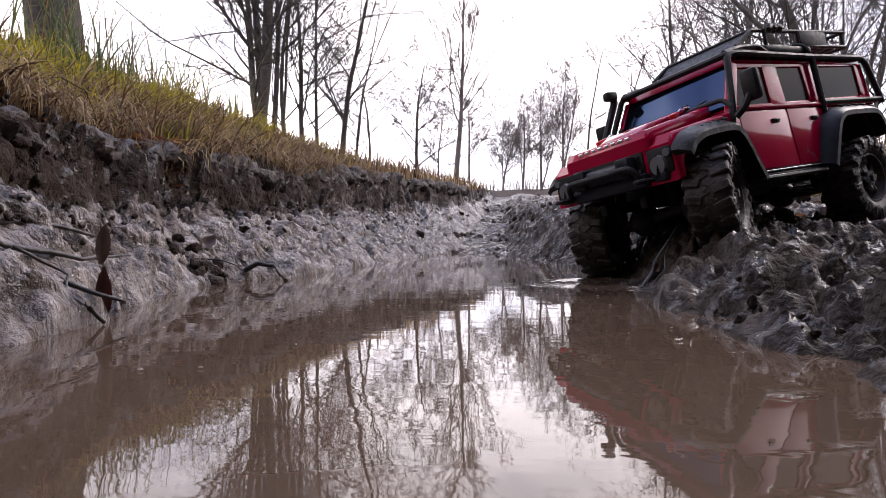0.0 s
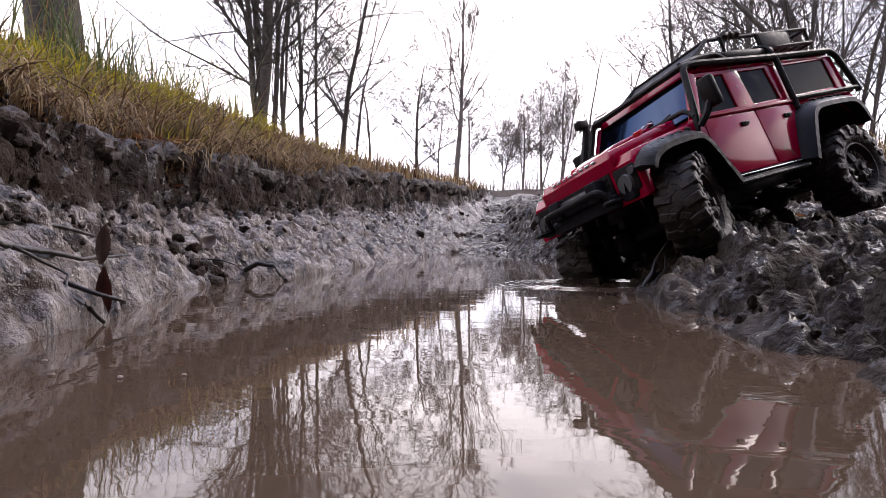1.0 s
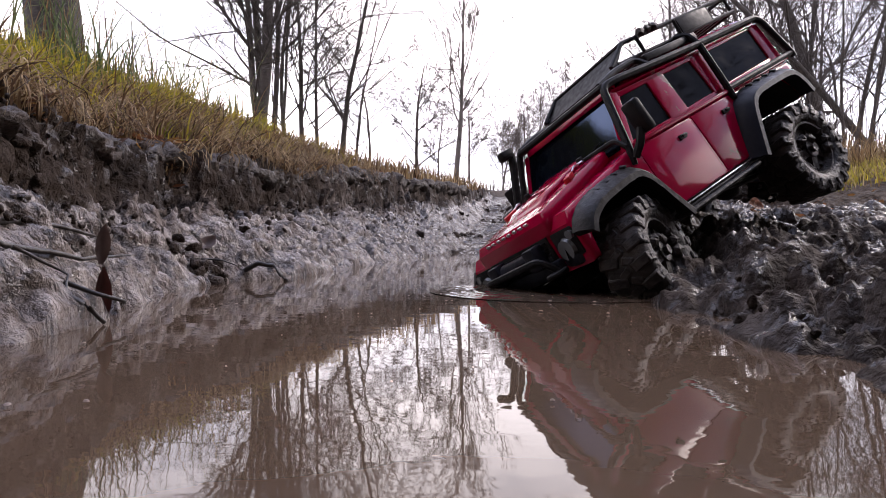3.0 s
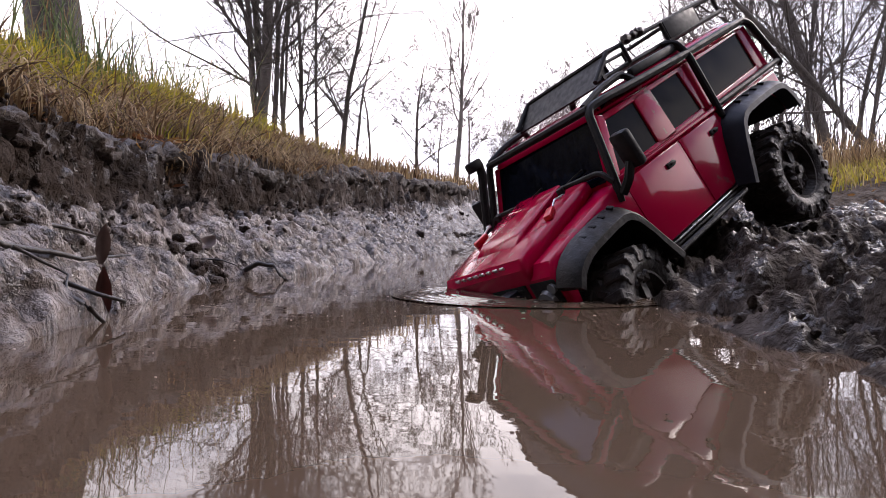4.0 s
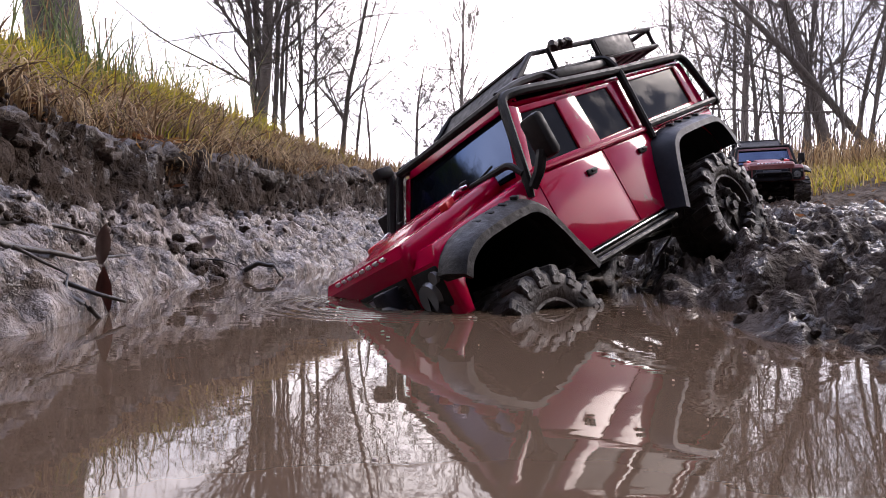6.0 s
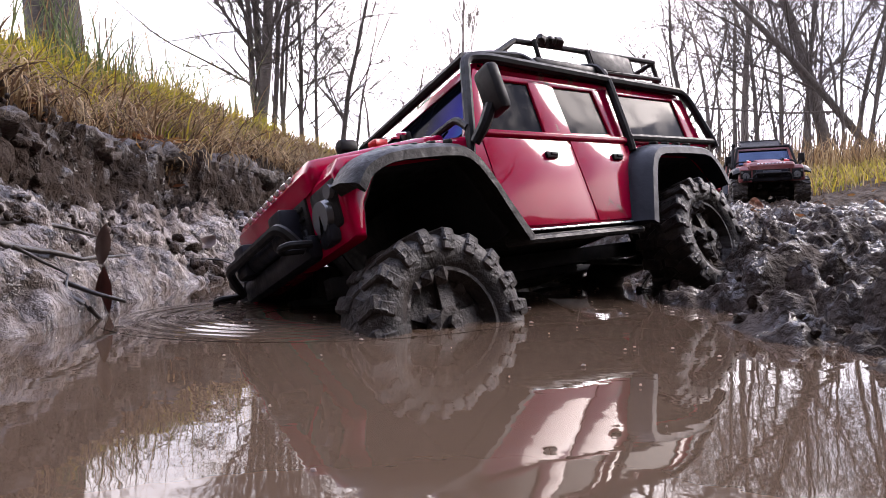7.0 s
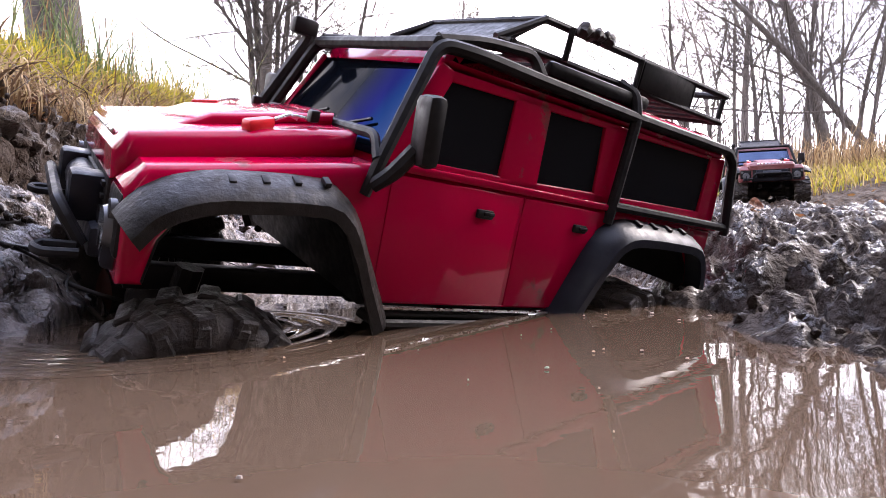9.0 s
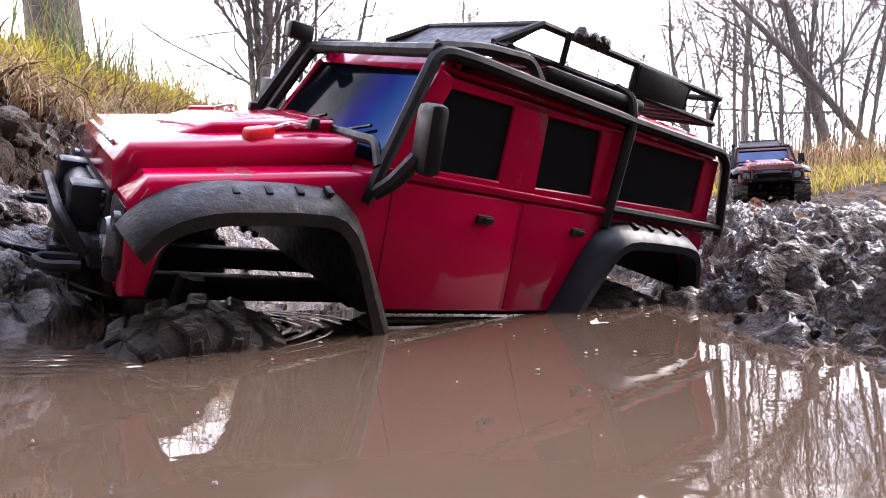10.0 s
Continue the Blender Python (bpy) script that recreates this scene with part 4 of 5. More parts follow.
def grow(rng, verts, faces, start, way, length, radius, level, deepest, sides, lift, spread, twigs, thin=0.6, low=0.2, tip=0.0022):
    """A limb and, from it, its side shoots."""
    still = 0.05 if level == 0 else 0.12
    steps = 7 if level < 2 else (4 if level == 2 else 2)
    pts, rad, p, d = [start], [radius], start.copy(), way.normalized()
    for k in range(steps):
        d = (d + Vector((rng.gauss(0, still), rng.gauss(0, still), rng.gauss(lift, 0.06)))).normalized()
        p = p + d * (length / steps)
        pts.append(p.copy())
        rad.append(radius * (1 - thin * (k + 1) / steps) if level else radius * (1 - 0.72 * (k + 1) / steps))
    tube_rings(verts, faces, pts, rad, sides if level < 1 else (5 if level == 1 else 3))
    if level >= deepest:
        return
    count = twigs[level]
    for c in range(count):
        f = rng.uniform(low if level == 0 else 0.12, 1.0)
        k = min(int(f * steps), steps - 1)
        at = pts[k].lerp(pts[k + 1], f * steps - k)
        ang = rng.uniform(0, 2 * math.pi)
        axis = (pts[k + 1] - pts[k]).normalized()
        side = axis.orthogonal().normalized()
        side = Matrix.Rotation(ang, 3, axis) @ side
        w = (axis * rng.uniform(0.5, 1.0) + side * spread * rng.uniform(0.6, 1.1)).normalized()
        grow(rng, verts, faces, at, w, length * rng.uniform(0.30, 0.55) * (1.2 - 0.5 * f), max(rad[k] * (0.36 if level == 0 else 0.5), tip), level + 1, deepest, sides, lift, spread, twigs, thin, low, tip)


def bare_tree(name, x, y, height, radius, seed, label, deepest=3, twigs=(14, 7, 5), lean=(0, 0), spread=0.8, lift=0.05, bark=BARK, twig=TWIG, stems=1, low=0.2, group="trees behind the pool", category="tree", fan=0.06, fine=0.0004):
    z = float(land(x, y, False)[0])
    rng = random.Random(seed)
    t = thing(name, label, category, pose(x, y, z - 0.05), group)
    tv, tf, cv, cf = [], [], [], []
    for s in range(stems):
        off = Vector((rng.uniform(-1, 1), rng.uniform(-1, 1), 0)) * radius * 0.7 * (stems > 1)
        way = Vector((lean[0] + rng.gauss(0, fan) * (stems > 1), lean[1] + rng.gauss(0, 0.05), 1))
        rad, hi = radius * (1 if s == 0 else rng.uniform(0.45, 0.8)), height * (1 if s == 0 else rng.uniform(0.7, 0.95))
        allv, allf = [], []
        grow(rng, allv, allf, off, way, hi, rad, 0, deepest, 10, lift * 0.3, spread, twigs, 0.6, low, max(0.0020, fine * y))
        n_t = 8 * 10
        o1, o2 = len(tv), len(cv)
        tv += allv[:n_t]
        tf += [tuple(i + o1 for i in f) for f in allf if max(f) < n_t]
        cv += allv[n_t:]
        cf += [tuple(i - n_t + o2 for i in f) for f in allf if min(f) >= n_t]
    a = raw("trunk", tv, tf, bark, True)
    a.parent = t
    b = raw("crown", cv, cf, twig)
    b.parent = t
    return t


BANK_TREES = "trees on the grassy bank"
FAR_TREES = "bare trees beyond the trench"
WOOD = "bare trees of the wood"
bare_tree("tree", -2.50, 3.95, 7, 0.185, 1, "thick grey-brown trunk on the grassy bank", deepest=1, twigs=(6,), spread=0.6, low=0.6, group=BANK_TREES)
bare_tree("tree", -3.35, 4.4, 7, 0.08, 2, "dark trunk beside a thicker one on the bank", deepest=1, twigs=(6,), spread=0.6, low=0.6, group=BANK_TREES)
bare_tree("tree", -2.16, 7.0, 4.6, 0.08, 12, "bare tree of several stems with many fine twigs", deepest=4, twigs=(16, 9, 6, 3), stems=3, spread=0.9, lift=0.05, low=0.25, fan=0.08, fine=0.00036, group=BANK_TREES)
bare_tree("tree", -2.02, 7.3, 4.2, 0.04, 31, "slender bare tree beside a larger one", deepest=4, twigs=(14, 7, 5, 2), stems=2, spread=0.9, lift=0.08, group=BANK_TREES, fine=0.0003)
for k, (px, d, hi, r) in enumerate(((-0.265, 7.8, 3.6, 0.035), (-0.235, 8.4, 3.8, 0.04), (-0.205, 8.0, 3.2, 0.03), (-0.175, 9.0, 3.9, 0.05), (-0.155, 9.6, 3.0, 0.028), (-0.12, 12.0, 2.8, 0.03))):
    bare_tree("tree", px * d, d, hi, r, 60 + k, "slender dark bare tree with fine twigs", deepest=4, twigs=(17, 7, 5, 3), spread=1.0, lift=0.03, low=0.2, group=BANK_TREES, fine=0.0003)
bare_tree("tree", -0.62, 14.0, 2.9, 0.05, 5, "small dark bare tree beyond the trench", deepest=4, twigs=(20, 7, 5, 3), spread=0.95, lift=0.0, group=FAR_TREES)
bare_tree("tree", 0.30, 15.0, 4.9, 0.075, 6, "slender pale bare tree beyond the trench", deepest=4, twigs=(26, 6, 4, 3), spread=0.55, lift=0.10, bark=PALE_TWIG, twig=PALE_TWIG, group=FAR_TREES)
bare_tree("tree", 0.75, 16.5, 2.6, 0.04, 7, "small pale bare tree beyond the trench", deepest=4, twigs=(18, 7, 4, 3), spread=0.8, bark=PALE_TWIG, twig=PALE_TWIG, group=FAR_TREES)
bare_tree("tree", -0.15, 17.5, 2.4, 0.035, 8, "small pale bare tree beyond the trench", deepest=4, twigs=(18, 7, 4, 3), spread=0.8, bark=PALE_TWIG, twig=PALE_TWIG, group=FAR_TREES)
for k, (px, d, hi, r, lean, pale) in enumerate(((0.100, 20, 2.6, 0.04, 0, 1), (0.135, 19, 3.0, 0.04, 0.05, 1), (0.165, 21, 3.4, 0.05, 0, 0), (0.20, 17, 3.3, 0.04, 0.06, 1), (0.245, 15, 3.6, 0.04, -0.02, 0), (0.30, 14, 3.4, 0.04, 0.03, 0),
                                                (0.42, 11, 4.2, 0.06, 0.03, 0), (0.455, 12, 4.4, 0.05, 0.0, 1), (0.50, 9.5, 5.2, 0.065, 0.03, 1), (0.535, 10.5, 4.2, 0.05, -0.03, 0), (0.575, 12, 4.8, 0.05, 0.06, 0),
                                                (0.655, 8.0, 5.5, 0.085, -0.10, 0), (0.60, 8.6, 4.8, 0.04, 0.02, 0), (0.755, 7.0, 4.6, 0.05, -0.85, 0), (0.69, 9.2, 5.0, 0.04, 0.0, 0), (0.71, 11.5, 4.8, 0.05, 0.02, 0), (0.80, 8.5, 5.0, 0.06, 0.0, 0), (0.63, 13, 4.5, 0.05, 0, 1), (0.44, 8.5, 2.8, 0.022, 0, 0), (0.52, 8.0, 2.6, 0.02, 0.02, 0), (0.57, 7.6, 2.7, 0.022, 0, 0), (0.62, 7.2, 2.5, 0.02, 0, 0), (0.68, 6.8, 2.6, 0.02, 0.03, 0), (0.72, 6.5, 2.4, 0.02, 0, 0), (0.77, 6.6, 2.6, 0.022, 0, 0), (0.47, 9.0, 3.0, 0.025, -0.03, 1), (0.40, 9.5, 2.6, 0.02, 0, 0))):
    bare_tree("tree", px * d, d, hi, r, 40 + k, "bare %s tree at the edge of the wood" % ("pale grey" if pale else "dark brown"), deepest=4 if d < 16 else 3, twigs=(17, 7, 4, 2) if d < 16 else (26, 9, 6), lean=(lean, 0), spread=0.85, lift=0.04,
              bark=PALE_TWIG if pale else BARK, twig=PALE_TWIG if pale else TWIG, stems=2 if k in (3, 6, 8) or d > 16 else 1, group=WOOD if d < 16 else FAR_TREES, fine=0.00026)
# unseen wood added behind the eye, to shade the water and darken the paint
for k in range(16):
    a = radians(190 + 160 * k / 15)
    bare_tree("tree", (3.4 + (k % 3) * 0.7) * math.cos(a), (3.4 + (k % 3) * 0.7) * math.sin(a), 4.5, 0.11, 90 + k, "unseen dark bare tree added behind the eye", deepest=3, twigs=(22, 9, 6), spread=0.9, stems=3, group="trees behind the pool")


# ---------------------------------------------------------------- grass, brush, leaves
def blades(name, label, category, count, place, length, width, bend, droop, material, seed, rows=4):
    """Many narrow curved blades in one mesh. place(rng) -> x, y or None; droop leans them down the slope."""
    rng = random.Random(seed)
    verts, faces = [], []
    made = 0
    while made < count:
        spot = place(rng)
        if spot is None:
            continue
        made += 1
        x, y = spot
        z = height(x, y)
        a = rng.uniform(0, 2 * math.pi)
        d = Vector((math.cos(a), math.sin(a), 0)) * rng.uniform(0.3, 1.0) + Vector(droop)
        ln, wd = rng.uniform(*length), rng.uniform(*width)
        side = Vector((-d.y, d.x, 0)).normalized() if d.length > 0.01 else Vector((1, 0, 0))
        side = (side + Vector((rng.gauss(0, 0.5), rng.gauss(0, 0.5), 0))).normalized()
        p, up = Vector((x, y, z - 0.004)), Vector((0, 0, 1))
        b = rng.uniform(*bend)
        base = len(verts)
        for k in range(rows + 1):
            f = k / rows
            w = side * wd * (1 - f ** 1.6) * 0.5 + side * 0.0002
            verts.append(tuple(p - w)), verts.append(tuple(p + w))
            way = (up * math.cos(b * f * 1.6 + 0.1) + d * math.sin(b * f * 1.6 + 0.1)).normalized()
            p = p + way * ln / rows
        faces += [(base + 2 * k, base + 2 * k + 1, base + 2 * k + 3, base + 2 * k + 2) for k in range(rows)]
    ob = raw(name, verts, faces, material, True)
    return tagged(ob, label, category, kind="stuff")


def on_bank(lo, hi, y0, y1, clump=0.0, seed=5):
    """Spots on the left bank, so far behind its lip; clump > 0 leaves gaps."""
    def spot(rng):
        y = y0 + (y1 - y0) * rng.random() ** 1.3
        x = float(np.interp(y, *LIP_L)) - lo - (hi - lo) * rng.random()
        if clump and float(fbm(np.array(x * 9), np.array(y * 9), seed, 2)) < clump - 0.5:
            return None
        return x, y
    return spot


def on_rise(x0, x1, y0, y1):
    def spot(rng):
        return rng.uniform(x0, x1), rng.uniform(y0, y1)
    return spot


blades("dry_grass", "matted dry brown grass hanging over the bank's lip", "grass", 8000, on_bank(-0.012, 0.42, 0.25, 2.2, 0.42, 5), (0.04, 0.12), (0.0013, 0.0034), (1.5, 2.9), (1.3, -0.5, 0), STRAW, 1, 5)
blades("dry_grass", "long pale straws trailing down the bank", "grass", 900, on_bank(-0.01, 0.45, 0.3, 2.0, 0.5, 16), (0.09, 0.20), (0.0016, 0.0036), (1.1, 2.2), (1.2, -0.4, 0), STRAW, 26, 7)
blades("dry_grass", "dry straw-coloured grass higher on the bank", "grass", 7000, on_bank(0.25, 1.1, 0.5, 3.0, 0.42, 6), (0.05, 0.14), (0.0022, 0.0052), (1.0, 2.5), (0.8, -0.4, 0), STRAW, 2)
blades("green_grass", "yellow-green grass tufts along the bank's crest", "grass", 6500, on_bank(0.32, 1.05, 1.0, 3.0, 0.56, 7), (0.04, 0.14), (0.0028, 0.0062), (0.6, 2.3), (0.6, -0.3, 0), GRASS, 3, 5)
blades("green_grass", "green grass tufts low on the bank", "grass", 420, on_bank(0.10, 0.45, 0.9, 2.4, 0.8, 14), (0.04, 0.10), (0.0020, 0.0045), (0.6, 2.0), (0.6, -0.3, 0), GRASS, 27)
blades("green_grass", "long green grass blades at the bank's crest", "grass", 420, on_bank(0.35, 0.9, 0.6, 1.8, 0.6, 9), (0.08, 0.20), (0.0026, 0.0056), (0.6, 1.9), (0.4, -0.1, 0), GRASS, 4, 6)
blades("tall_grass", "tall thin dry grass stems with drooping heads", "grass", 120, on_bank(0.5, 1.0, 1.5, 2.5), (0.28, 0.46), (0.0020, 0.0036), (0.15, 1.0), (0.15, 0.0, 0), STRAW, 5, 8)
blades("tall_grass", "tall green grass with drooping leaves", "grass", 300, on_bank(0.45, 0.95, 1.4, 2.5), (0.18, 0.46), (0.0024, 0.0050), (0.35, 2.1), (0.2, -0.1, 0), REED, 25, 10)
blades("yellow_leaves", "bright yellow autumn leaves in the grass", "leaves", 300, on_bank(0.30, 0.85, 0.9, 2.4, 0.6, 11), (0.03, 0.07), (0.009, 0.016), (0.6, 1.8), (0.5, -0.3, 0), YELLOW_LEAF, 6, 4)
blades("green_grass", "green and yellow grass on the rise beside the wood", "grass", 7500, on_rise(1.55, 4.6, 2.5, 5.0), (0.04, 0.13), (0.002, 0.005), (0.9, 2.3), (-0.5, -0.5, 0), GRASS, 7)
blades("dry_grass", "withered straw among the grass on the rise", "grass", 4500, on_rise(1.55, 4.6, 2.5, 5.0), (0.05, 0.16), (0.002, 0.005), (0.8, 2.3), (-0.4, -0.4, 0), STRAW, 28)
blades("dry_grass", "tall dry reddish-brown grass before the wood", "grass", 6500, on_rise(2.1, 6.0, 3.9, 6.5), (0.15, 0.42), (0.003, 0.007), (0.5, 2.2), (-0.3, -0.3, 0), STRAW, 8, 5)
blades("dry_grass", "low dry grass at the far edge of the trench", "grass", 2500, on_bank(0.0, 1.2, 2.6, 6.5), (0.05, 0.16), (0.004, 0.008), (0.3, 1.3), (0.1, -0.2, 0), STRAW, 9)
blades("brushwood", "reddish-brown brushwood thicket by the wood", "brush", 1500, on_rise(2.4, 8.0, 5.5, 10.0), (0.5, 1.5), (0.006, 0.014), (0.1, 0.8), (0, 0, 0), TWIG, 10, 5)
blades("brushwood", "thin bare brushwood beyond the trench", "brush", 2200, on_rise(-4.5, 6.0, 13.0, 22.0), (0.3, 1.0), (0.005, 0.012), (0.3, 1.8), (0, 0, 0), PALE_TWIG, 11, 5)


def leaf_litter():
    """Fallen leaves, curled, on the soil above the lip and here and there on the mud."""
    rng = random.Random(12)
    verts, faces = [], []
    for k in range(1500):
        if k < 1150:
            y = 0.3 + 3.2 * rng.random() ** 1.4
            x = float(np.interp(y, *LIP_L)) + 0.015 - 0.45 * rng.random()
        else:
            y = rng.uniform(0.5, 4.0)
            x = rng.uniform(0.5, 0.5 + 0.6 * y)
        z = height(x, y) + 0.003
        s = rng.uniform(0.006, 0.017)
        m = pose(x, y, z, rng.uniform(-45, 45), rng.uniform(-45, 45), rng.uniform(0, 360))
        b = len(verts)
        for px, py, pz in ((-1, 0, 0), (-0.4, -0.42, 0.14), (-0.4, 0.42, 0.2), (0.3, -0.38, 0.1), (0.3, 0.38, 0.16), (1, 0, 0.25), (-0.4, 0, 0), (0.3, 0, -0.03)):
            verts.append(tuple(m @ Vector((px * s, py * s, pz * s))))
        faces += [(b, b + 1, b + 6), (b, b + 6, b + 2), (b + 1, b + 3, b + 7, b + 6), (b + 6, b + 7, b + 4, b + 2), (b + 3, b + 5, b + 7), (b + 7, b + 5, b + 4)]
    return tagged(raw("fallen_leaves", verts, faces, LEAF_MAT), "scattered brown and russet fallen leaves", "leaves", kind="stuff")


leaf_litter()


def clods(name, label, count, place, size, seed, material=MUD):
    """Loose lumps of mud: rough little stones of clay in one mesh."""
    rng = random.Random(seed)
    proto = bmesh.new()
    bmesh.ops.create_icosphere(proto, subdivisions=2, radius=1)
    pv, pf = [v.co.copy() for v in proto.verts], [tuple(v.index for v in f.verts) for f in proto.faces]
    proto.free()
    verts, faces = [], []
    for _ in range(count):
        x, y = place(rng)
        z = height(x, y)
        s = rng.uniform(*size) * (0.5 + 0.8 * rng.random() ** 3)
        m = pose(x, y, z - s * 0.1, rng.uniform(0, 360), rng.uniform(0, 360), rng.uniform(0, 360))
        sx, sy, sz = rng.uniform(0.7, 1.3), rng.uniform(0.7, 1.3), rng.uniform(0.5, 0.9)
        off = Vector((rng.random(), rng.random(), rng.random())) * 50
        b = len(verts)
        for v in pv:
            k = s * (1 + 0.55 * noise.noise(v * 1.6 + off) + 0.25 * noise.noise(v * 4 + off))
            verts.append(tuple(m @ Vector((v.x * sx * k, v.y * sy * k, v.z * sz * k))))
        faces += [tuple(i + b for i in f) for f in pf]
    return tagged(raw(name, verts, faces, material, True), label, "mud", kind="stuff")


def under_lip(rng):
    y = 0.28 + 2.6 * rng.random() ** 1.3
    e, li = float(np.interp(y, *EDGE_L)), float(np.interp(y, *LIP_L))
    return e + (li - e) * rng.uniform(0.25, 1.05) ** 0.7, y


def right_bank(rng):
    y = 0.2 + 2.2 * rng.random() ** 1.5
    return float(np.interp(y, *EDGE_R)) + 0.01 + (0.1 + 0.75 * y) * rng.random() ** 1.2, y


def slump(rng):
    return -0.288 + rng.uniform(-0.03, 0.03), 0.70 + rng.uniform(-0.035, 0.035)


def trench_floor(rng):
    y = rng.uniform(1.8, 4.5)
    return float(np.interp(y, *EDGE_L)) + rng.uniform(-0.1, 0.35), y


def turf_edge():
    """The undercut lip: a ragged roll of dark soil and roots that juts out over the bank."""
    verts, faces = [], []
    n, ys = 14, np.arange(0.2, 3.6, 0.005)
    for k, y in enumerate(ys):
        x, z = float(np.interp(y, *LIP_L)), float(np.interp(y, *LIP_Z))
        grow_by = 1 + 0.25 * y
        for s in range(n):
            a = 2 * math.pi * s / n
            q = Vector((math.cos(a), 0, math.sin(a)))
            v = Vector((x, y, z))
            jut = 0.012 * noise.noise(v * 13) + 0.008 * noise.noise(v * 37)
            r = 0.017 * grow_by * max(0.15, 0.9 + 1.1 * noise.noise((v + q * 0.02) * 22) + 0.8 * noise.noise((v + q * 0.02) * 55) + 0.5 * noise.noise((v + q * 0.03) * 120))
            verts.append((x + jut + r * 1.2 * q.x, y + 0.010 * noise.noise(v * 60 + q * 2), z - 0.014 + r * 0.85 * q.z + 0.010 * noise.noise(v * 14)))
        if k:
            b = (k - 1) * n
            faces += [(b + s, b + (s + 1) % n, b + n + (s + 1) % n, b + n + s) for s in range(n)]
    faces += [tuple(range(n)), tuple(range(len(verts) - n, len(verts)))]
    return tagged(raw("turf_edge", verts, faces, SOIL, True), "ragged dark soil lip jutting out above the muddy bank", "soil", kind="structure")


SOIL = mottled("dark_soil", (0.010, 0.006, 0.004), (0.055, 0.036, 0.025), 40, (0.35, 0.85), bump=0.9, distance=0.008)
turf_edge()
clods("mud_clods", "dark wet clods of mud on the eroded bank", 1100, under_lip, (0.002, 0.0065), 1)
clods("mud_clods", "shiny churned lumps of wet mud", 700, right_bank, (0.0012, 0.0045), 2)
clods("mud_clods", "large dark lumps of mud slid down to the water", 34, slump, (0.004, 0.010), 4)
clods("mud_clods", "wet lumps of mud on the trench floor", 250, trench_floor, (0.006, 0.018), 3)


# ---------------------------------------------------------------- sticks, single leaves, froth
def stick(label, points, r0, r1, name="stick", category="stick"):
    verts, faces = [], []
    pts = [Vector(p) for p in points]
    fine = []
    for k in range(len(pts) - 1):
        for j in range(4):
            q = pts[k].lerp(pts[k + 1], j / 4)
            fine.append(q + 0.0016 * noise.noise_vector(q * 80))
    fine.append(pts[-1])
    n = len(fine)
    tube_rings(verts, faces, fine, [(r0 + (r1 - r0) * k / (n - 1)) * (1 + 0.2 * noise.noise(fine[k] * 150)) for k in range(n)], 7)
    faces.append(tuple(range(7))), faces.append(tuple(range(len(verts) - 7, len(verts))))
    return tagged(raw(name, verts, faces, STICK, True), label, category, group="sticks in the mud")


stick("dark wet root lying on the muddy bank", [(-0.285, 0.375, 0.066), (-0.296, 0.455, 0.064), (-0.288, 0.49, 0.056)], 0.0022, 0.0012)
stick("dark wet branch sticking out of the mud", [(-0.275, 0.34, 0.056), (-0.262, 0.385, 0.046), (-0.250, 0.41, 0.040), (-0.28, 0.53, 0.039)], 0.0025, 0.0009)
stick("thin dark twig on the muddy bank", [(-0.262, 0.36, 0.050), (-0.244, 0.385, 0.030), (-0.228, 0.36, 0.012)], 0.0012, 0.0006)
stick("dark wet twig leaning into the water", [(-0.246, 0.385, 0.026), (-0.225, 0.385, 0.018), (-0.212, 0.395, 0.012)], 0.0019, 0.0011)
stick("forked dark root at the water's edge", [(-0.232, 0.365, 0.020), (-0.222, 0.365, 0.014), (-0.213, 0.372, 0.001)], 0.0026, 0.0012)
stick("bowed dark root arching out of the mud", [(-0.253, 0.755, 0.012), (-0.235, 0.752, 0.022), (-0.215, 0.748, 0.019), (-0.192, 0.742, -0.004)], 0.0034, 0.0025)
stick("dead stick standing in the mud", [(0.183, 0.568, -0.01), (0.215, 0.60, 0.03), (0.262, 0.66, 0.068)], 0.0020, 0.0012)
stick("thin dead twig in the mud", [(0.20, 0.58, 0.0), (0.225, 0.60, 0.022), (0.238, 0.63, 0.05)], 0.0012, 0.0006)
stick("thin dark twig on the muddy bank", [(-0.30, 0.70, 0.03), (-0.268, 0.71, 0.028), (-0.25, 0.72, 0.02)], 0.0014, 0.0006)


def single_leaf(label, m, length, width, material, curl=0.3):
    bm = bmesh.new()
    rows = []
    for k in range(9):
        f = k / 8
        w = width * math.sin(math.pi * min(1, f * 0.93 + 0.05)) ** 0.8
        z = curl * length * (f - 0.5) ** 2
        rows.append([bm.verts.new((length * (f - 0.5), s * w * 0.5, z + abs(s) * 0.25 * w)) for s in (-1, -0.5, 0, 0.5, 1)])
    for a, b in zip(rows, rows[1:]):
        for s in range(4):
            bm.faces.new((a[s], a[s + 1], b[s + 1], b[s]))
    bmesh.ops.solidify(bm, geom=bm.faces[:], thickness=0.0005)
    ob = mesh_object("dead_leaf", bm, material, True)
    ob.matrix_basis = m
    return tagged(ob, label, "leaf", group="dead leaves on the bank")


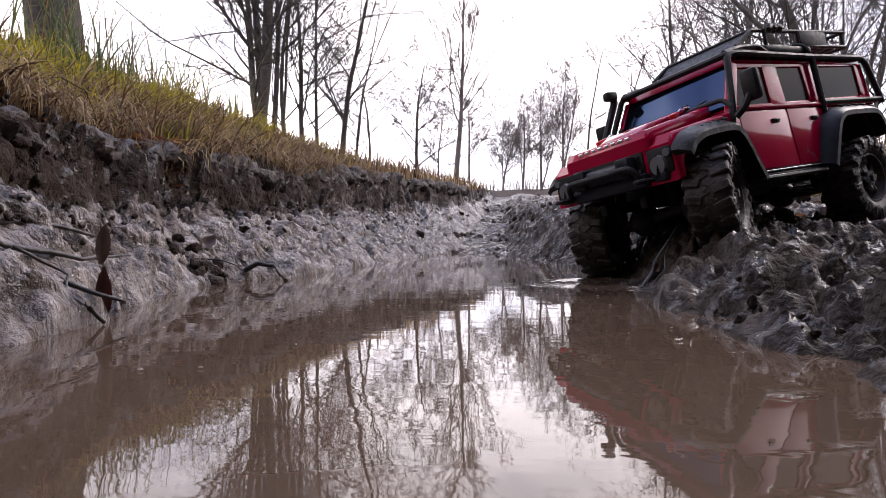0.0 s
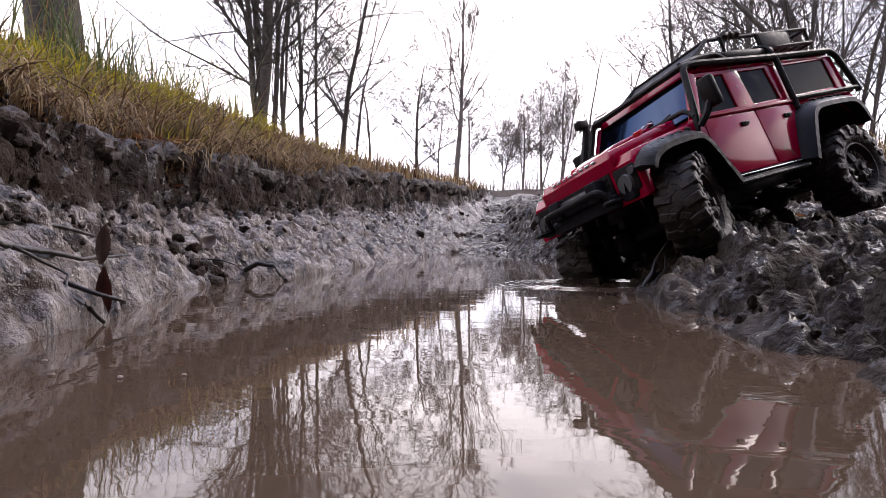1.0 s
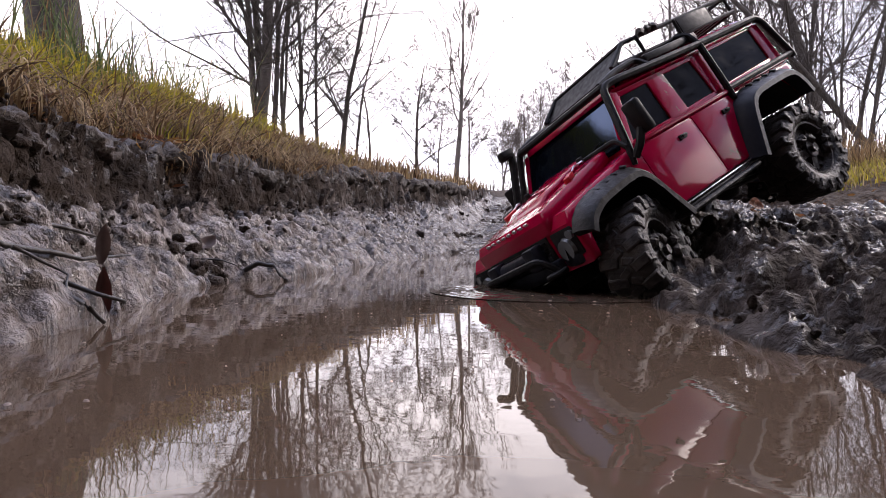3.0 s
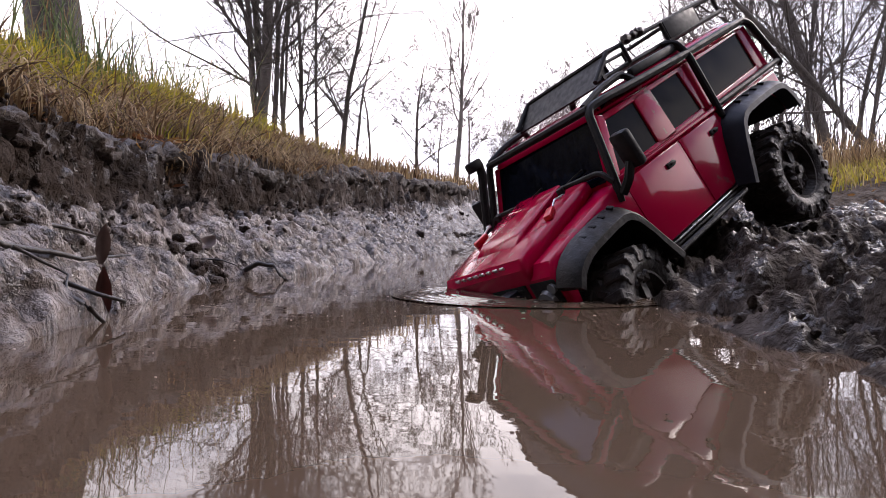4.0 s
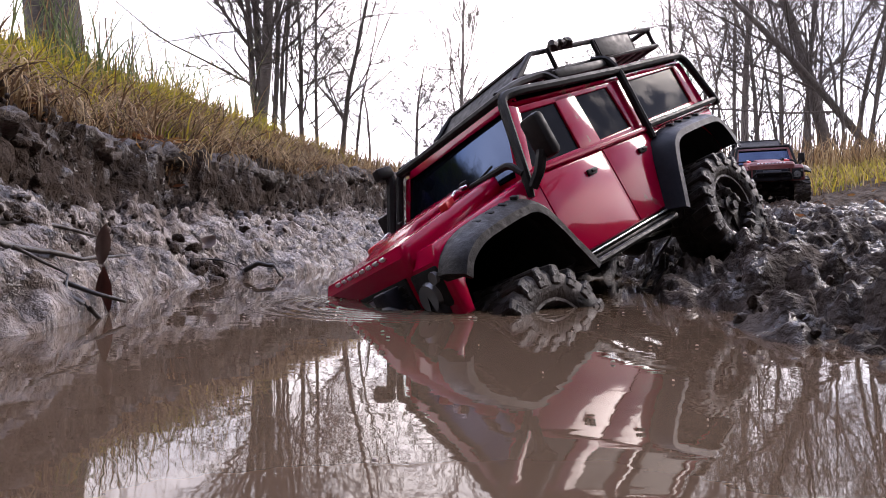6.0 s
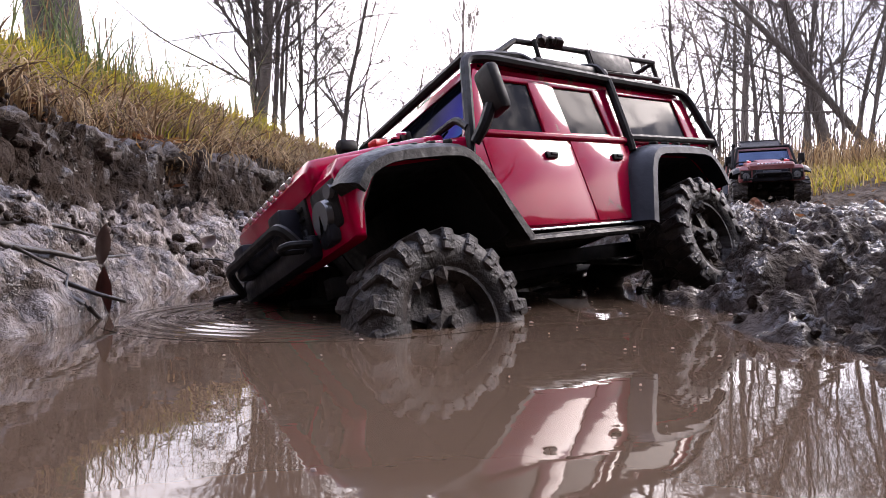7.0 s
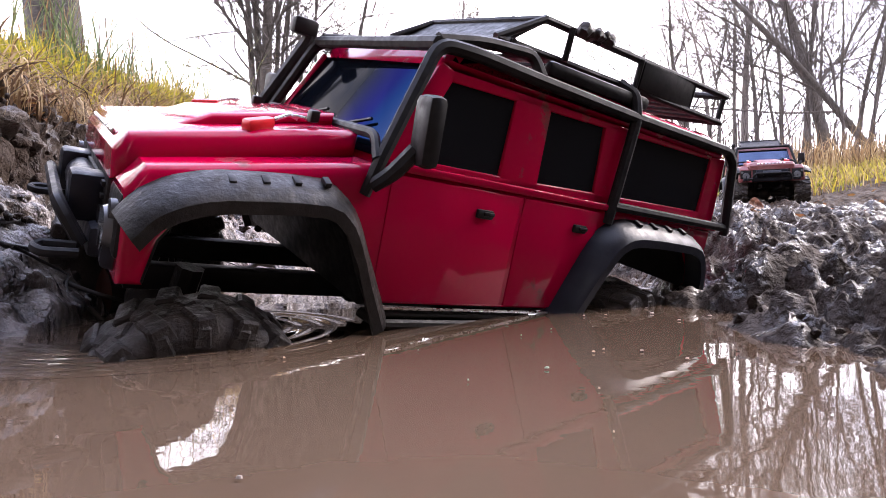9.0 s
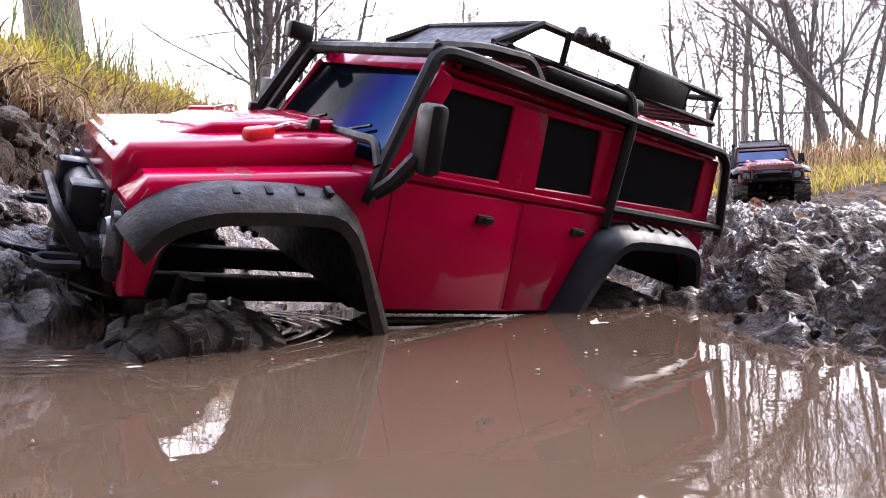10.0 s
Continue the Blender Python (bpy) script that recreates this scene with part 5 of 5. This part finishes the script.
RUST_LEAF = mottled("rust_brown_leaf", (0.05, 0.016, 0.011), (0.12, 0.038, 0.026), 60, (0.3, 0.6))
RUSSET = mottled("russet_leaf", (0.10, 0.03, 0.012), (0.22, 0.08, 0.03), 60, (0.5, 0.7))
BROWN_LEAF = mottled("brown_leaf", (0.085, 0.052, 0.042), (0.17, 0.115, 0.095), 60, (0.3, 0.6))
single_leaf("russet dead leaf on the lip of the bank", pose(-0.378, 0.555, 0.182, 20, -25, 30), 0.030, 0.014, RUSSET)
single_leaf("brown dead leaf hanging point up on the bank", pose(-0.238, 0.415, 0.050, 90, -84, 25), 0.028, 0.0095, BROWN_LEAF)
single_leaf("rust-brown strip of dead leaf in the mud", pose(-0.2265, 0.395, 0.017, 90, -90, 25), 0.036, 0.010, RUST_LEAF, 0.1)
single_leaf("curled brown dead leaf in the mud", pose(-0.293, 0.735, 0.045, 30, -30, 60), 0.03, 0.02, BROWN_LEAF, 0.8)
single_leaf("orange dead leaf on the churned mud", pose(0.80, 1.52, 0.135, 60, 10, 20), 0.05, 0.04, RUSSET)


def froth(seed, count, x0, x1, y0, y1):
    """Flat flecks of foam that float together."""
    rng = random.Random(seed)
    verts, faces = [], []
    for _ in range(count):
        x, y, r = rng.uniform(x0, x1), rng.uniform(y0, y1), rng.uniform(0.0003, 0.0010) * rng.choice((0.5, 1, 1))
        n = 7
        b = len(verts)
        st = rng.uniform(1, 2.2)
        for z, k in ((0.0, 1.0), (0.0006, 0.7)):
            for s in range(n):
                a = 2 * math.pi * s / n
                q = r * k * rng.uniform(0.7, 1.2)
                verts.append((x + q * st * math.cos(a), y + q * math.sin(a), z))
        faces += [(b + s, b + (s + 1) % n, b + n + (s + 1) % n, b + n + s) for s in range(n)] + [tuple(range(b + n, b + 2 * n))]
    return tagged(raw("froth", verts, faces, FOAM, True), "small pale flecks of foam floating on the water", "foam", kind="stuff")


flecks = froth(3, 150, -0.30, 0.45, 0.14, 0.62)


def ripple(rings, gap, high):
    """Low concentric waves on the water, running out from the bow."""
    bm = bmesh.new()
    n = 72
    last = None
    steps = rings * 8
    for k in range(steps + 1):
        r = 0.03 + gap * k / 8
        fade = math.sin(math.pi * k / steps)
        z = -0.0006 + high * fade * (1 + math.sin(2 * math.pi * k / 8))
        ring = [bm.verts.new((r * 1.25 * math.cos(2 * math.pi * s / n), r * math.sin(2 * math.pi * s / n), z + 0.0002)) for s in range(n)]
        if last:
            for s in range(n):
                bm.faces.new((last[s], ring[s], ring[(s + 1) % n], last[(s + 1) % n]))
        last = ring
    ob = mesh_object("ripple", bm, WATER, True)
    return tagged(ob, "low ring-shaped ripples on the muddy water", "ripple", kind="structure")


bow_wave = ripple(8, 0.010, 0.00042)


# ---------------------------------------------------------------- what moves
# Lift of each wheel on its springs, and steering of the front pair: seconds, front left, front right, rear left, rear right,
# steering, and how far the front axle swings forward on its links.
WHEEL_ROWS = [
    (0.0, 0.010, -0.010, 0.000, 0.000, 24, 0.0),
    (0.5, 0.008, -0.012, 0.000, 0.0, 26, 0.0),
    (1.5, 0.010, -0.012, 0.0, 0.0, 26, 0.0),
    (2.5, 0.010, -0.014, 0.0, 0.004, 26, 0.0),
    (3.8, 0.004, -0.008, 0.0, 0.004, 16, 0.0),
    (4.5, 0.0, 0.0, 0.0, 0.006, 10, 0.0),
    (5.5, -0.008, 0.004, -0.002, 0.008, 6, 0.0),
    (6.8, -0.022, 0.012, 0.006, 0.0, 0, 0.015),
    (7.5, -0.028, 0.012, 0.008, -0.004, 0, 0.019),
    (8.0, -0.028, 0.010, 0.004, -0.004, -4, 0.019),
    (8.5, -0.028, 0.004, -0.004, 0.004, -4, 0.019),
    (10.0, -0.027, 0.002, -0.006, 0.006, -2, 0.019),
]


def at(rows, t):
    """The rows' values at t, between two rows in proportion."""
    return [float(np.interp(t, [r[0] for r in rows], [r[k] for r in rows])) for k in range(1, len(rows[0]))]


def motions():
    walk(car, [(t, car_pose(*row)) for t, *row in CAR_ROWS])
    # wheels: they roll as far as the car goes, and slip a little in the mud
    for n, (w, ax, s) in enumerate(car_wheels):
        rows, turn, last = [], 0.0, None
        for k in range(41):
            t = k * 0.25
            x, y, z, *_ = at(CAR_ROWS, t)
            if last is not None:
                turn += math.degrees(math.dist(last, (x, y, z)) / WHEEL_R) * 1.2 + (4 if t < 8.6 else 0.5)
            last = (x, y, z)
            v = at(WHEEL_ROWS, t)
            steer = v[4] if ax > 0 else 0
            m = pose(ax + (v[5] if ax > 0 else 0), s * TRACK, WHEEL_Z + v[n], 0, 0, steer) @ pose(0, 0, 0, 0, turn, 0)
            rows.append((t, m if s > 0 else m @ pose(0, 0, 0, 0, 0, 180)))
        walk(w, rows)
    for axle, ax, k in zip(car_axles, (AXLE_F, AXLE_R), (0, 2)):
        rows = []
        for t in [r[0] for r in WHEEL_ROWS]:
            v = at(WHEEL_ROWS, t)
            tip = math.degrees(math.atan2(v[k] - v[k + 1], 2 * TRACK))
            rows.append((t, pose(ax + (v[5] if ax > 0 else 0), 0, WHEEL_Z + (v[k] + v[k + 1]) / 2, tip, 0, 0)))
        walk(axle, rows)
    # the water drifts, and rises a little as the car sinks in
    walk(water, [(0.0, pose(0, 0, 0)), (2.5, pose(0.01, -0.01, 0)), (4.0, pose(-0.01, -0.03, 0.001)), (5.5, pose(-0.04, -0.05, 0.004)), (8.0, pose(-0.07, -0.06, 0.003)), (10.0, pose(-0.09, -0.07, 0.003))])
    walk(flecks, [(0.0, pose(0.06, 0.10, 0.0006)), (2.5, pose(0.05, 0.06, 0.0006)), (5.5, pose(0.0, -0.01, 0.0046)), (8.0, pose(-0.03, -0.02, 0.0036)), (10.0, pose(-0.04, -0.025, 0.0036))])
    rows = []
    for k in range(21):
        t = k * 0.5
        x, y, z, roll, pitch, yaw = at(CAR_ROWS, t)
        bow = car_pose(x, y, z, roll, pitch, yaw) @ Vector((0.19, 0.02, 0.12))
        rows.append((t, pose(bow.x, bow.y, at([(0, 0), (2.5, 0), (5.5, 0.004), (10, 0.003)], t)[0] + 0.0003)))
    walk(bow_wave, rows)


motions()
